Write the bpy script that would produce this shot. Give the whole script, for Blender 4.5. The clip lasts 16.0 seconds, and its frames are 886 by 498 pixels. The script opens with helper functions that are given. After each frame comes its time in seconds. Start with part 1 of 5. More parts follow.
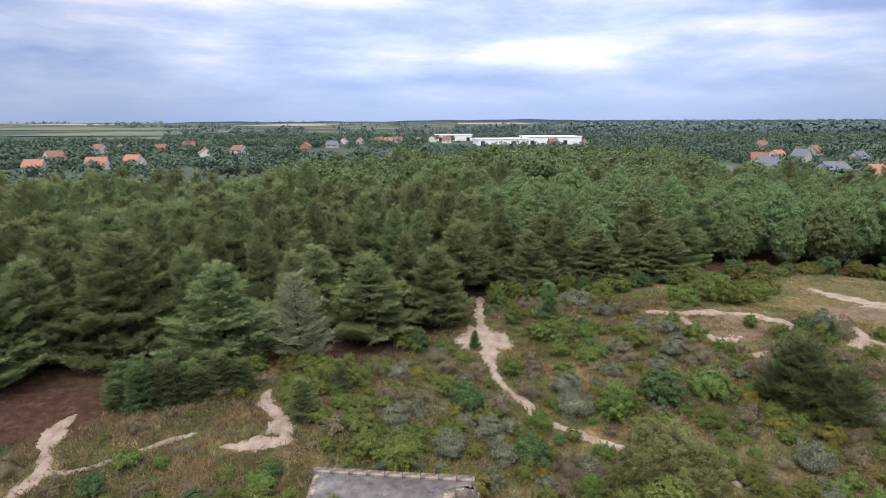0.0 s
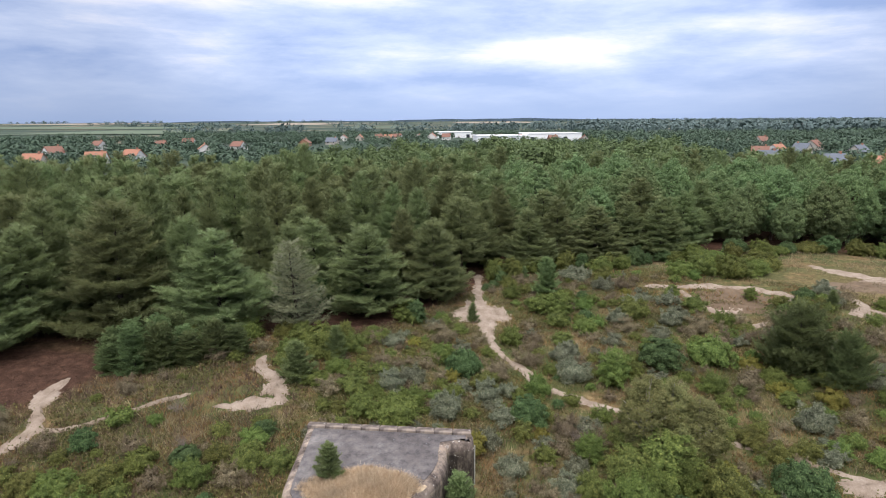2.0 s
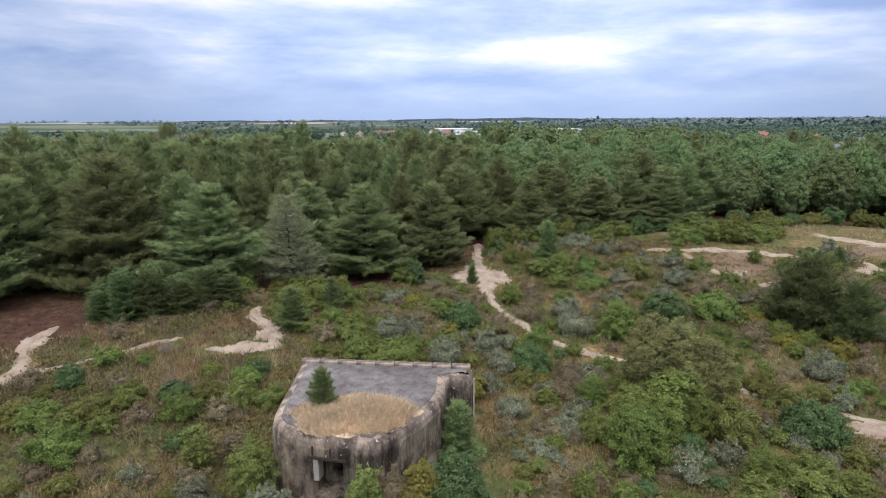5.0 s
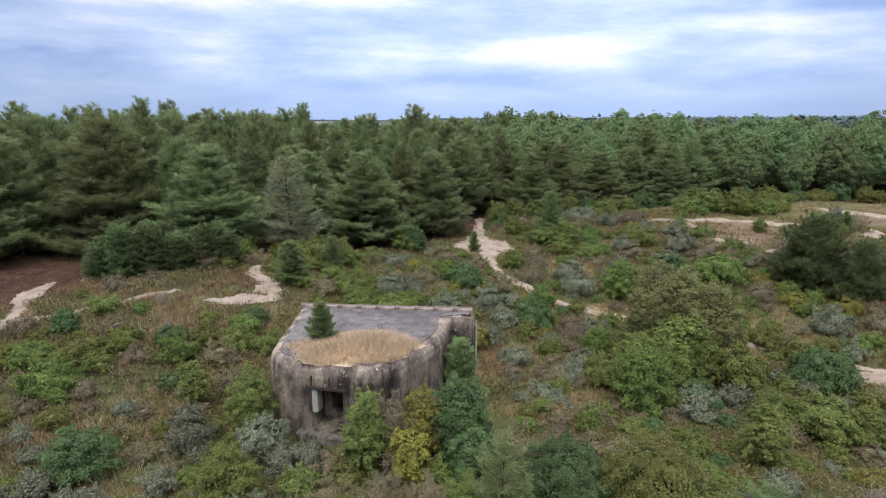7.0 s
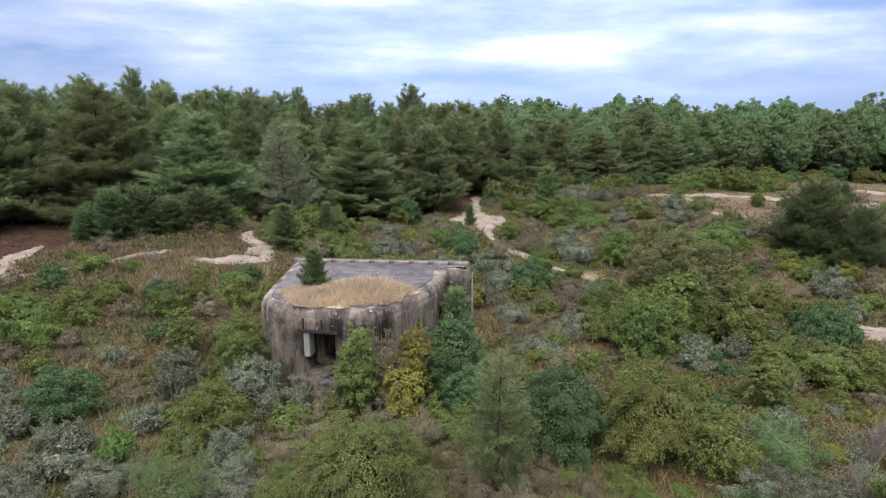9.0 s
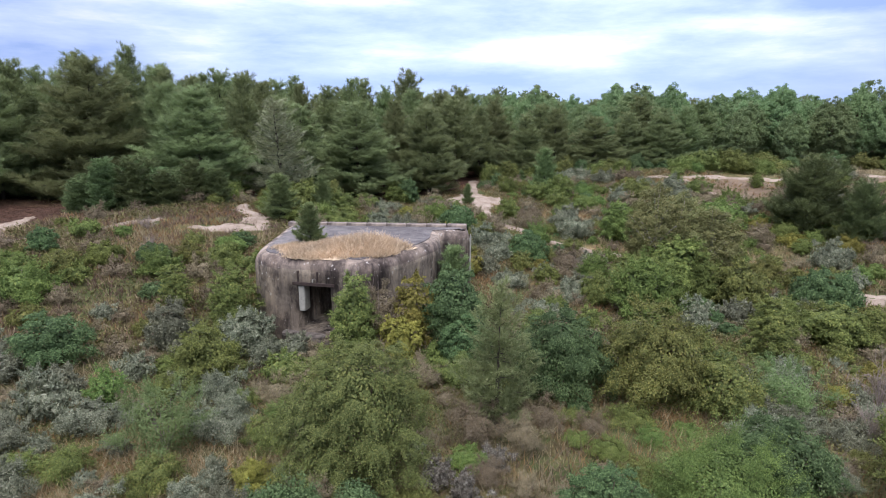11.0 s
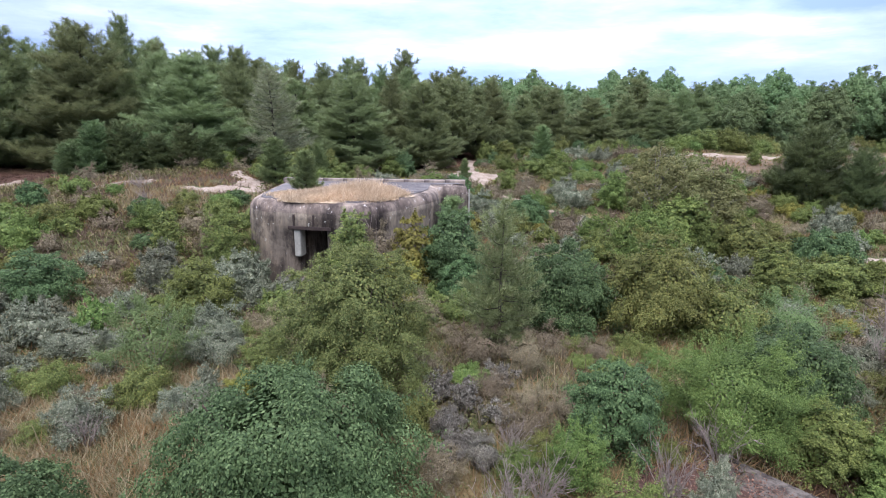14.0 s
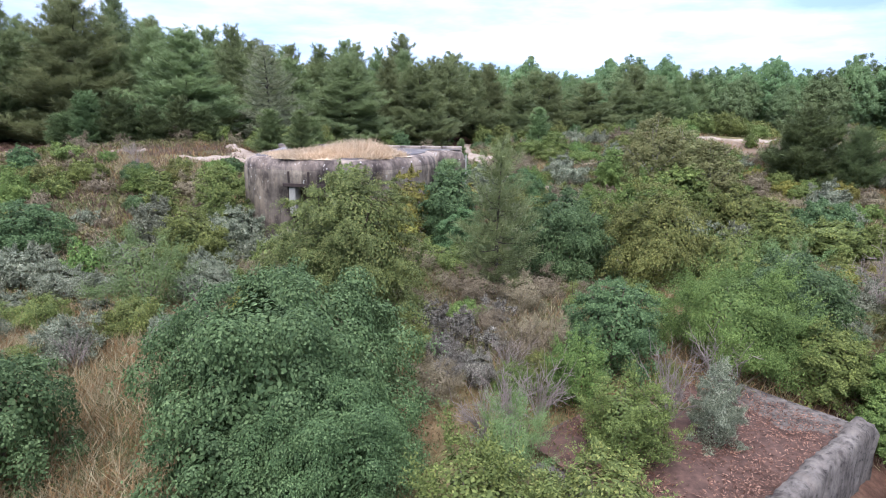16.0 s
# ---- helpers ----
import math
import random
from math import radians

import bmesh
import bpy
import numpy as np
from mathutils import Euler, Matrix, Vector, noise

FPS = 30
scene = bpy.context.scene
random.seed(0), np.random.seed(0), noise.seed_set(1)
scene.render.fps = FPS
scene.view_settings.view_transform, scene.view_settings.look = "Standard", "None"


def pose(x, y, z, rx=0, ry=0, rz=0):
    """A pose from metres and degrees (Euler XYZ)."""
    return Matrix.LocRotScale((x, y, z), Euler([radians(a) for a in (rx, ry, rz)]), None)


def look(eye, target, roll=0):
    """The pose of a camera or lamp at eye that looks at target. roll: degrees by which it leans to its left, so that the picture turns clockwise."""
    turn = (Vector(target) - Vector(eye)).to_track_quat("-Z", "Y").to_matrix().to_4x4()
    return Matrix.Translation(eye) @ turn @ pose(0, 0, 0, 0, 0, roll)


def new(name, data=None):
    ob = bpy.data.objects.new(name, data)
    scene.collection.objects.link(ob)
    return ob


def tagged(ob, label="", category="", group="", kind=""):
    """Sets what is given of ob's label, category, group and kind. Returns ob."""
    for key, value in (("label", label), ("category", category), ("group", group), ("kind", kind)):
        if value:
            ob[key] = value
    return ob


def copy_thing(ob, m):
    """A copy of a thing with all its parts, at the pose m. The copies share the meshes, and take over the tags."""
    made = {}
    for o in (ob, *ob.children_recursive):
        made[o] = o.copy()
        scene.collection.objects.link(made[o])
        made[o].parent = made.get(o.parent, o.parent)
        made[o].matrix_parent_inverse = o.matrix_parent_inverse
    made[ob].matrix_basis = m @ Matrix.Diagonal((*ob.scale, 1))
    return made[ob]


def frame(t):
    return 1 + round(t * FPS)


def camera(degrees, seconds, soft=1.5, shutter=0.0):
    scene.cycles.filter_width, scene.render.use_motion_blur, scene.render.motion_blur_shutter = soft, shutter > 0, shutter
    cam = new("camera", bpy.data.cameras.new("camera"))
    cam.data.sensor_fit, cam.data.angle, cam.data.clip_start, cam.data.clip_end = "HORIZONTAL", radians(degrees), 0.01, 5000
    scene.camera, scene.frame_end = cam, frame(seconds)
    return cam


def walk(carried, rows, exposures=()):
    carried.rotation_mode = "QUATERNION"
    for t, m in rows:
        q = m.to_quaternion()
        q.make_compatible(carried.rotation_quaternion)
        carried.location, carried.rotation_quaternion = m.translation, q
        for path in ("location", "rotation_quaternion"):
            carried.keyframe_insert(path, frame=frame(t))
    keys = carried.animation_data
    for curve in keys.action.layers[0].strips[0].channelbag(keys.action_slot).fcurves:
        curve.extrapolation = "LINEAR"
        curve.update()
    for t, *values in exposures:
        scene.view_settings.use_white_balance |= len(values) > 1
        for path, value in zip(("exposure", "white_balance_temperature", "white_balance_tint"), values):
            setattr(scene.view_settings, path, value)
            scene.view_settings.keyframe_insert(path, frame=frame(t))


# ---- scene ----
cam = camera(76.0, 16.0, soft=1.0)
PATH = [
    (0, (-0.308, 0.956, 20.955), (-0.289, 2.907, 20.516), -0.2),
    (0.5, (-0.19, 0.865, 20.35), (-0.176, 2.816, 19.909), -0.2),
    (1, (-0.154, 0.819, 19.74), (-0.136, 2.77, 19.3), -0.2),
    (1.5, (-0.081, 0.803, 19.156), (-0.065, 2.754, 18.718), -0.3),
    (2, (-0.091, 0.795, 18.617), (-0.073, 2.746, 18.176), -0.3),
    (2.5, (-0.092, 0.827, 18.111), (-0.071, 2.778, 17.671), -0.4),
    (3, (-0.075, 0.85, 17.547), (-0.057, 2.801, 17.109), -0.3),
    (3.5, (-0.034, 0.86, 16.958), (-0.016, 2.811, 16.519), -0.3),
    (4, (-0.005, 0.931, 16.436), (0.013, 2.882, 15.994), -0.3),
    (6.5, (-0.082, 0.836, 13.195), (-0.063, 2.787, 12.756), -0.3),
    (7, (-0.069, 0.803, 12.562), (-0.055, 2.753, 12.121), -0.3),
    (7.5, (-0.1, 0.827, 11.982), (-0.086, 2.777, 11.54), -0.2),
    (8, (-0.083, 0.853, 11.451), (-0.066, 2.803, 11.007), -0.2),
    (8.5, (-0.077, 0.877, 10.942), (-0.05, 2.827, 10.497), -0.2),
    (9, (-0.038, 0.814, 10.477), (-0.011, 2.764, 10.031), -0.2),
    (11.5, (-0.093, 0.791, 8.497), (-0.051, 2.74, 8.053), -0.0),
    (12, (-0.099, 0.822, 8.249), (-0.054, 2.771, 7.804), 0.0),
    (12.5, (-0.128, 0.867, 7.917), (-0.08, 2.817, 7.473), 0.0),
    (13, (-0.184, 0.845, 7.552), (-0.134, 2.794, 7.103), 0.2),
    (13.5, (-0.22, 0.8, 7.249), (-0.164, 2.748, 6.799), 0.3),
    (14, (-0.226, 0.776, 6.977), (-0.169, 2.724, 6.525), 0.3),
    (14.5, (-0.236, 0.761, 6.663), (-0.179, 2.707, 6.209), 0.3),
    (15, (-0.241, 0.733, 6.343), (-0.183, 2.679, 5.886), 0.4),
    (15.5, (-0.236, 0.681, 5.96), (-0.178, 2.625, 5.496), 0.6),
    (16, (-0.237, 0.643, 5.745), (-0.165, 2.586, 5.28), 0.7),
]
EXPOSURES = [(0, 0.03, 6500, 16), (4, 0.03, 6450, 14), (7, 0.09, 6250, 14), (9, 0.15, 6150, 15), (11.5, 0.31, 5950, 20), (13, 0.45, 5850, 21), (14.5, 0.62, 5720, 20), (16, 0.78, 5650, 19)]
walk(cam, [(t, look(eye, target, roll)) for t, eye, target, roll in PATH], EXPOSURES)

# ---- world and sun ----
world = bpy.data.worlds.new("overcast_sky")
scene.world = world
world.use_nodes = True


CLOUDS = [(0.21, 0.107, 0.13, 0.024, 0.44), (0.52, 0.14, 0.13, 0.02, 0.33), (-0.09, 0.118, 0.08, 0.012, 0.14), (-0.45, 0.195, 0.22, 0.03, 0.42), (-0.1, 0.195, 0.1, 0.02, 0.32),
          (0.73, 0.165, 0.13, 0.03, -0.5), (-0.62, 0.09, 0.3, 0.035, -0.14), (0.1, 0.065, 0.4, 0.014, -0.15)]


def build_sky():
    nt = world.node_tree
    nt.nodes.clear()
    n, k = nt.nodes.new, nt.links.new
    out, bg = n("ShaderNodeOutputWorld"), n("ShaderNodeBackground")
    tc, sep = n("ShaderNodeTexCoord"), n("ShaderNodeSeparateXYZ")
    k(tc.outputs["Generated"], sep.inputs[0])

    def calc(op, a, b=None):
        m = n("ShaderNodeMath"); m.operation = op
        for i, q in enumerate((a, b)):
            if isinstance(q, (int, float)):
                m.inputs[i].default_value = q
            elif q is not None:
                k(q, m.inputs[i])
        return m.outputs[0]

    # streaked layer cloud, drawn out along the horizon
    mp = n("ShaderNodeMapping")
    mp.inputs["Location"].default_value = (0.35, 0.6, 0.2)
    mp.inputs["Scale"].default_value = (1.9, 1.9, 9.0)
    k(tc.outputs["Generated"], mp.inputs[0])
    big = n("ShaderNodeTexNoise"); big.inputs["Scale"].default_value = 2.3
    big.inputs["Detail"].default_value = 8.0; big.inputs["Roughness"].default_value = 0.6; big.inputs["Distortion"].default_value = 0.12
    k(mp.outputs[0], big.inputs["Vector"])
    tone = calc("ADD", calc("MULTIPLY", calc("SUBTRACT", big.outputs["Fac"], 0.5), 1.15), 0.42)
    # thin bright places and heavy dark ones in the layer: bearing, height, their spreads, strength
    bearing = calc("DIVIDE", sep.outputs["X"], calc("MAXIMUM", sep.outputs["Y"], 0.05))
    for cu, cz, su, sz, amount in CLOUDS:
        du = calc("DIVIDE", calc("SUBTRACT", bearing, cu), su)
        dz = calc("DIVIDE", calc("SUBTRACT", sep.outputs["Z"], cz), sz)
        far = calc("ADD", calc("MULTIPLY", du, du), calc("MULTIPLY", dz, dz))
        tone = calc("ADD", tone, calc("MULTIPLY", calc("EXPONENT", calc("MULTIPLY", far, -1.0)), amount))
    ramp = n("ShaderNodeValToRGB")
    e = ramp.color_ramp.elements
    e[0].position, e[0].color = 0.18, (0.35, 0.485, 0.79, 1)
    e[1].position, e[1].color = 0.79, (1.06, 1.06, 1.1, 1)
    m = e.new(0.48); m.color = (0.60, 0.722, 0.97, 1)
    k(tone, ramp.inputs[0])
    # the layer thickens towards the horizon
    hor = n("ShaderNodeMapRange"); hor.inputs["From Min"].default_value = -0.02; hor.inputs["From Max"].default_value = 0.11
    hor.interpolation_type = "SMOOTHSTEP"
    k(sep.outputs["Z"], hor.inputs["Value"])
    low = n("ShaderNodeMix"); low.data_type = "RGBA"
    low.inputs["A"].default_value = (0.37, 0.505, 0.77, 1)
    k(hor.outputs[0], low.inputs["Factor"]); k(ramp.outputs[0], low.inputs["B"])
    sky = n("ShaderNodeTexSky"); sky.sky_type = "NISHITA"; sky.sun_disc = False
    sky.sun_elevation, sky.sun_rotation = radians(59), radians(194)
    dim = n("ShaderNodeMix"); dim.data_type = "RGBA"; dim.blend_type = "MULTIPLY"
    dim.inputs["Factor"].default_value = 1.0; dim.inputs["B"].default_value = (0.1, 0.1, 0.1, 1)
    k(sky.outputs[0], dim.inputs["A"])
    mix = n("ShaderNodeMix"); mix.data_type = "RGBA"; mix.inputs["Factor"].default_value = 0.92
    k(dim.outputs["Result"], mix.inputs["A"]); k(low.outputs["Result"], mix.inputs["B"])
    # an overcast sky is about three times as bright overhead as near the horizon
    up = n("ShaderNodeMapRange"); up.interpolation_type = "SMOOTHSTEP"
    for socket, v in (("From Min", 0.22), ("From Max", 0.8), ("To Min", 1.08), ("To Max", 2.9)):
        up.inputs[socket].default_value = v
    k(sep.outputs["Z"], up.inputs["Value"])
    dot = n("ShaderNodeVectorMath"); dot.operation = "DOT_PRODUCT"; dot.inputs[1].default_value = Vector((0.1, 0.95, 0.2)).normalized()
    k(tc.outputs["Generated"], dot.inputs[0])
    glow = n("ShaderNodeMapRange"); glow.interpolation_type = "SMOOTHSTEP"
    for socket, v in (("From Min", 0.78), ("From Max", 0.99), ("To Min", 0.84), ("To Max", 1.1)):
        glow.inputs[socket].default_value = v
    k(dot.outputs["Value"], glow.inputs["Value"])
    both = n("ShaderNodeMath"); both.operation = "MULTIPLY"
    k(up.outputs[0], both.inputs[0]); k(glow.outputs[0], both.inputs[1])
    k(both.outputs[0], bg.inputs["Strength"])
    grey = n("ShaderNodeMix"); grey.data_type = "RGBA"; grey.inputs["B"].default_value = (0.845, 0.86, 0.865, 1)
    high = n("ShaderNodeMapRange"); high.interpolation_type = "SMOOTHSTEP"
    for socket, v in (("From Min", 0.2), ("From Max", 0.5), ("To Min", 0.0), ("To Max", 0.85)):
        high.inputs[socket].default_value = v
    k(sep.outputs["Z"], high.inputs["Value"])
    k(high.outputs[0], grey.inputs["Factor"]); k(mix.outputs["Result"], grey.inputs["A"])
    k(grey.outputs["Result"], bg.inputs["Color"]); k(bg.outputs[0], out.inputs[0])


build_sky()
sun = new("sun", bpy.data.lights.new("sun", "SUN"))
sun.data.energy, sun.data.angle, sun.data.color = 2.7, radians(40), (1.0, 0.96, 0.9)
sun.matrix_world = look((0, 0, 0), (0.12, 0.5, -0.86))

# ---- materials ----


def material(name, rough=0.85, spec=0.25):
    m = bpy.data.materials.new(name)
    m.use_nodes = True
    b = m.node_tree.nodes["Principled BSDF"]
    b.inputs["Roughness"].default_value = rough
    b.inputs["Specular IOR Level"].default_value = spec
    return m, m.node_tree, b


def ramp_of(nt, fac, stops):
    r = nt.nodes.new("ShaderNodeValToRGB")
    e = r.color_ramp.elements
    while len(e) < len(stops):
        e.new(0.5)
    for el, (p, c) in zip(e, stops):
        el.position, el.color = p, (*c, 1)
    nt.links.new(fac, r.inputs[0])
    return r.outputs[0]


def noise_of(nt, scale, detail=5.0, rough=0.6, coords="Object", stretch=(1, 1, 1)):
    tc, mp, n = nt.nodes.new("ShaderNodeTexCoord"), nt.nodes.new("ShaderNodeMapping"), nt.nodes.new("ShaderNodeTexNoise")
    mp.inputs["Scale"].default_value = stretch
    nt.links.new(tc.outputs[coords], mp.inputs[0]); nt.links.new(mp.outputs[0], n.inputs["Vector"])
    n.inputs["Scale"].default_value, n.inputs["Detail"].default_value, n.inputs["Roughness"].default_value = scale, detail, rough
    return n.outputs["Fac"]


def mixed(nt, a, b, fac, mode="MIX"):
    m = nt.nodes.new("ShaderNodeMix"); m.data_type = "RGBA"; m.blend_type = mode
    for socket, v in (("A", a), ("B", b), ("Factor", fac)):
        if isinstance(v, (tuple, float, int)):
            m.inputs[socket].default_value = (*v, 1) if isinstance(v, tuple) else v
        else:
            nt.links.new(v, m.inputs[socket])
    return m.outputs["Result"]


def bumped(nt, bsdf, height, strength, distance):
    b = nt.nodes.new("ShaderNodeBump")
    b.inputs["Strength"].default_value, b.inputs["Distance"].default_value = strength, distance
    nt.links.new(height, b.inputs["Height"]); nt.links.new(b.outputs[0], bsdf.inputs["Normal"])


def foliage(name, dark, mid, light, spread=0.05, thin=0.2, patch=1.1, vary=0.2, even=0.4):
    """Leaves: each leaf its own shade, each plant its own tone, patches of young and old growth."""
    dark, light = (tuple((1 - even) * a + even * c for a, c in zip(e, mid)) for e in (dark, light))
    m, nt, b = material(name, 0.62, 0.12)
    geo, info = nt.nodes.new("ShaderNodeNewGeometry"), nt.nodes.new("ShaderNodeObjectInfo")
    col = ramp_of(nt, geo.outputs["Random Per Island"], [(0.0, dark), (0.55, mid), (1.0, light)])
    tone = noise_of(nt, patch, 3.0)
    col = mixed(nt, col, ramp_of(nt, tone, [(0.32, (0.76, 0.78, 0.76)), (0.68, (1.18, 1.16, 1.08))]), 1.0, "MULTIPLY")
    hsv = nt.nodes.new("ShaderNodeHueSaturation")
    for socket, lo, hi in (("Hue", 0.5 - spread / 2, 0.5 + spread / 2), ("Value", 1 - vary, 1 + vary)):
        r = nt.nodes.new("ShaderNodeMapRange")
        r.inputs["To Min"].default_value, r.inputs["To Max"].default_value = lo, hi
        nt.links.new(info.outputs["Random"], r.inputs["Value"]); nt.links.new(r.outputs[0], hsv.inputs[socket])
    nt.links.new(col, hsv.inputs["Color"])
    nt.links.new(hsv.outputs[0], b.inputs["Base Color"])
    if thin:
        tr, mx = nt.nodes.new("ShaderNodeBsdfTranslucent"), nt.nodes.new("ShaderNodeMixShader")
        nt.links.new(hsv.outputs[0], tr.inputs["Color"])
        mx.inputs[0].default_value = thin
        nt.links.new(b.outputs[0], mx.inputs[1]); nt.links.new(tr.outputs[0], mx.inputs[2])
        nt.links.new(mx.outputs[0], nt.nodes["Material Output"].inputs["Surface"])
    return m


def bark(name, a, c):
    m, nt, b = material(name, 0.9, 0.15)
    f = noise_of(nt, 6.0, 6.0, 0.7, stretch=(1, 1, 0.25))
    nt.links.new(ramp_of(nt, f, [(0.3, a), (0.7, c)]), b.inputs["Base Color"])
    bumped(nt, b, f, 0.6, 0.02)
    return m


PINE = foliage("pine_needles", (0.115, 0.145, 0.072), (0.205, 0.248, 0.118), (0.295, 0.335, 0.165), 0.05, 0.38, 0.5, 0.2, 0.45)
PINE_DARK = foliage("dark_pine_needles", (0.06, 0.09, 0.04), (0.115, 0.155, 0.065), (0.18, 0.225, 0.1), 0.05, 0.2, 0.6)
PINE_GREY = foliage("grey_pine_needles", (0.105, 0.115, 0.074), (0.195, 0.205, 0.128), (0.30, 0.30, 0.195), 0.02, 0.1, 0.5)
POPLAR = foliage("pale_green_leaves", (0.11, 0.155, 0.076), (0.185, 0.262, 0.122), (0.275, 0.345, 0.175), 0.05, 0.42, 0.35)
DARK = foliage("dark_green_leaves", (0.034, 0.06, 0.025), (0.08, 0.13, 0.052), (0.16, 0.225, 0.10), 0.02, thin=0.3, vary=0.12, even=0.15)
GREEN = foliage("green_leaves", (0.05, 0.072, 0.022), (0.122, 0.162, 0.044), (0.235, 0.27, 0.08), 0.05, even=0.25)
OLIVE = foliage("olive_leaves", (0.05, 0.064, 0.02), (0.122, 0.144, 0.042), (0.25, 0.245, 0.075), 0.05, vary=0.15, even=0.2)
RUSSET = foliage("russet_green_leaves", (0.045, 0.06, 0.02), (0.11, 0.136, 0.043), (0.225, 0.225, 0.078), 0.0, vary=0.0, even=0.2)
GOLD = foliage("yellowing_leaves", (0.105, 0.105, 0.025), (0.19, 0.182, 0.042), (0.30, 0.275, 0.07), 0.03)
SILVER = foliage("silver_leaves", (0.062, 0.07, 0.046), (0.14, 0.15, 0.10), (0.29, 0.295, 0.22), 0.04, 0.1, even=0.1)
HEADS = foliage("grey_seed_heads", (0.055, 0.047, 0.038), (0.125, 0.112, 0.092), (0.28, 0.26, 0.225), 0.02, 0.0, even=0.0)
STRAW = foliage("straw_grass", (0.13, 0.104, 0.058), (0.265, 0.218, 0.13), (0.44, 0.375, 0.245), 0.02, 0.15, 0.4, even=0.1)
BLEACHED = foliage("bleached_grass", (0.32, 0.235, 0.155), (0.50, 0.385, 0.275), (0.70, 0.575, 0.44), 0.02, 0.3, 0.6, even=0.1)
LIME = foliage("pale_green_leaves", (0.046, 0.072, 0.02), (0.108, 0.153, 0.042), (0.22, 0.268, 0.08), 0.05, even=0.25)
LITTER = foliage("dead_leaves", (0.04, 0.02, 0.014), (0.125, 0.062, 0.042), (0.27, 0.16, 0.115), 0.02, 0.0, even=0.0)
SCRAP = foliage("pine_needle_litter", (0.03, 0.017, 0.012), (0.07, 0.04, 0.028), (0.13, 0.08, 0.055), 0.02, 0.0)
YOUNG = foliage("young_pine_needles", (0.085, 0.128, 0.056), (0.165, 0.225, 0.094), (0.255, 0.315, 0.14), 0.04, 0.15, 0.8)
RUST = foliage("rusty_dry_grass", (0.12, 0.072, 0.033), (0.23, 0.145, 0.068), (0.37, 0.25, 0.125), 0.02, 0.1, 0.4)
MAUVE = foliage("brown_heath_twigs", (0.072, 0.056, 0.036), (0.155, 0.125, 0.08), (0.30, 0.25, 0.17), 0.02, 0.0, 0.4)
HEATH = foliage("red_brown_heath", (0.064, 0.043, 0.033), (0.14, 0.094, 0.071), (0.265, 0.195, 0.15), 0.02, 0.0, 0.4)
HERB = foliage("low_green_herbs", (0.05, 0.052, 0.02), (0.105, 0.098, 0.038), (0.185, 0.158, 0.065), 0.06, 0.2, 0.4)
AIRY = foliage("fine_grey_green_leaves", (0.06, 0.10, 0.036), (0.125, 0.175, 0.066), (0.22, 0.26, 0.12), 0.03, 0.2)
FEATHER = foliage("feathery_pine_needles", (0.11, 0.138, 0.06), (0.195, 0.238, 0.104), (0.295, 0.335, 0.165), 0.02, 0.25)
BEHIND = foliage("mixed_wood_leaves", (0.05, 0.074, 0.034), (0.09, 0.126, 0.054), (0.14, 0.178, 0.08), 0.0, 0.2, 0.06)
BIRCH_LEAF = foliage("olive_birch_leaves", (0.07, 0.075, 0.03), (0.15, 0.152, 0.062), (0.26, 0.245, 0.11), 0.03, 0.2)
BARK = bark("brown_bark", (0.05, 0.036, 0.028), (0.15, 0.11, 0.085))
PINE_BARK = bark("dark_pine_bark", (0.025, 0.022, 0.018), (0.075, 0.062, 0.05))
TWIG = bark("grey_twigs", (0.13, 0.105, 0.09), (0.30, 0.25, 0.22))
BIRCH = bark("white_birch_bark", (0.12, 0.11, 0.1), (0.6, 0.57, 0.52))
WOODS = foliage("distant_leaves", (0.045, 0.072, 0.054), (0.07, 0.11, 0.078), (0.105, 0.15, 0.104), 0.0, 0.0, 0.03)

# leaves beyond the town: distance haze is put into this pale blue-green
HAZED_WOODS = foliage("far_hazed_leaves", (0.085, 0.124, 0.125), (0.105, 0.15, 0.15), (0.13, 0.175, 0.175), 0.0, 0.0, 0.002)


def sand_material():
    m, nt, b = material("pale_sand", 0.95, 0.1)
    f, g = noise_of(nt, 0.9, 8.0, 0.65), noise_of(nt, 14.0, 5.0)
    c = ramp_of(nt, f, [(0.3, (0.17, 0.132, 0.103)), (0.5, (0.265, 0.216, 0.176)), (0.72, (0.345, 0.295, 0.25))])
    nt.links.new(mixed(nt, c, ramp_of(nt, g, [(0.3, (0.8, 0.78, 0.74)), (0.7, (1.08, 1.06, 1.04))]), 1.0, "MULTIPLY"), b.inputs["Base Color"])
    bumped(nt, b, g, 0.5, 0.03)
    return m


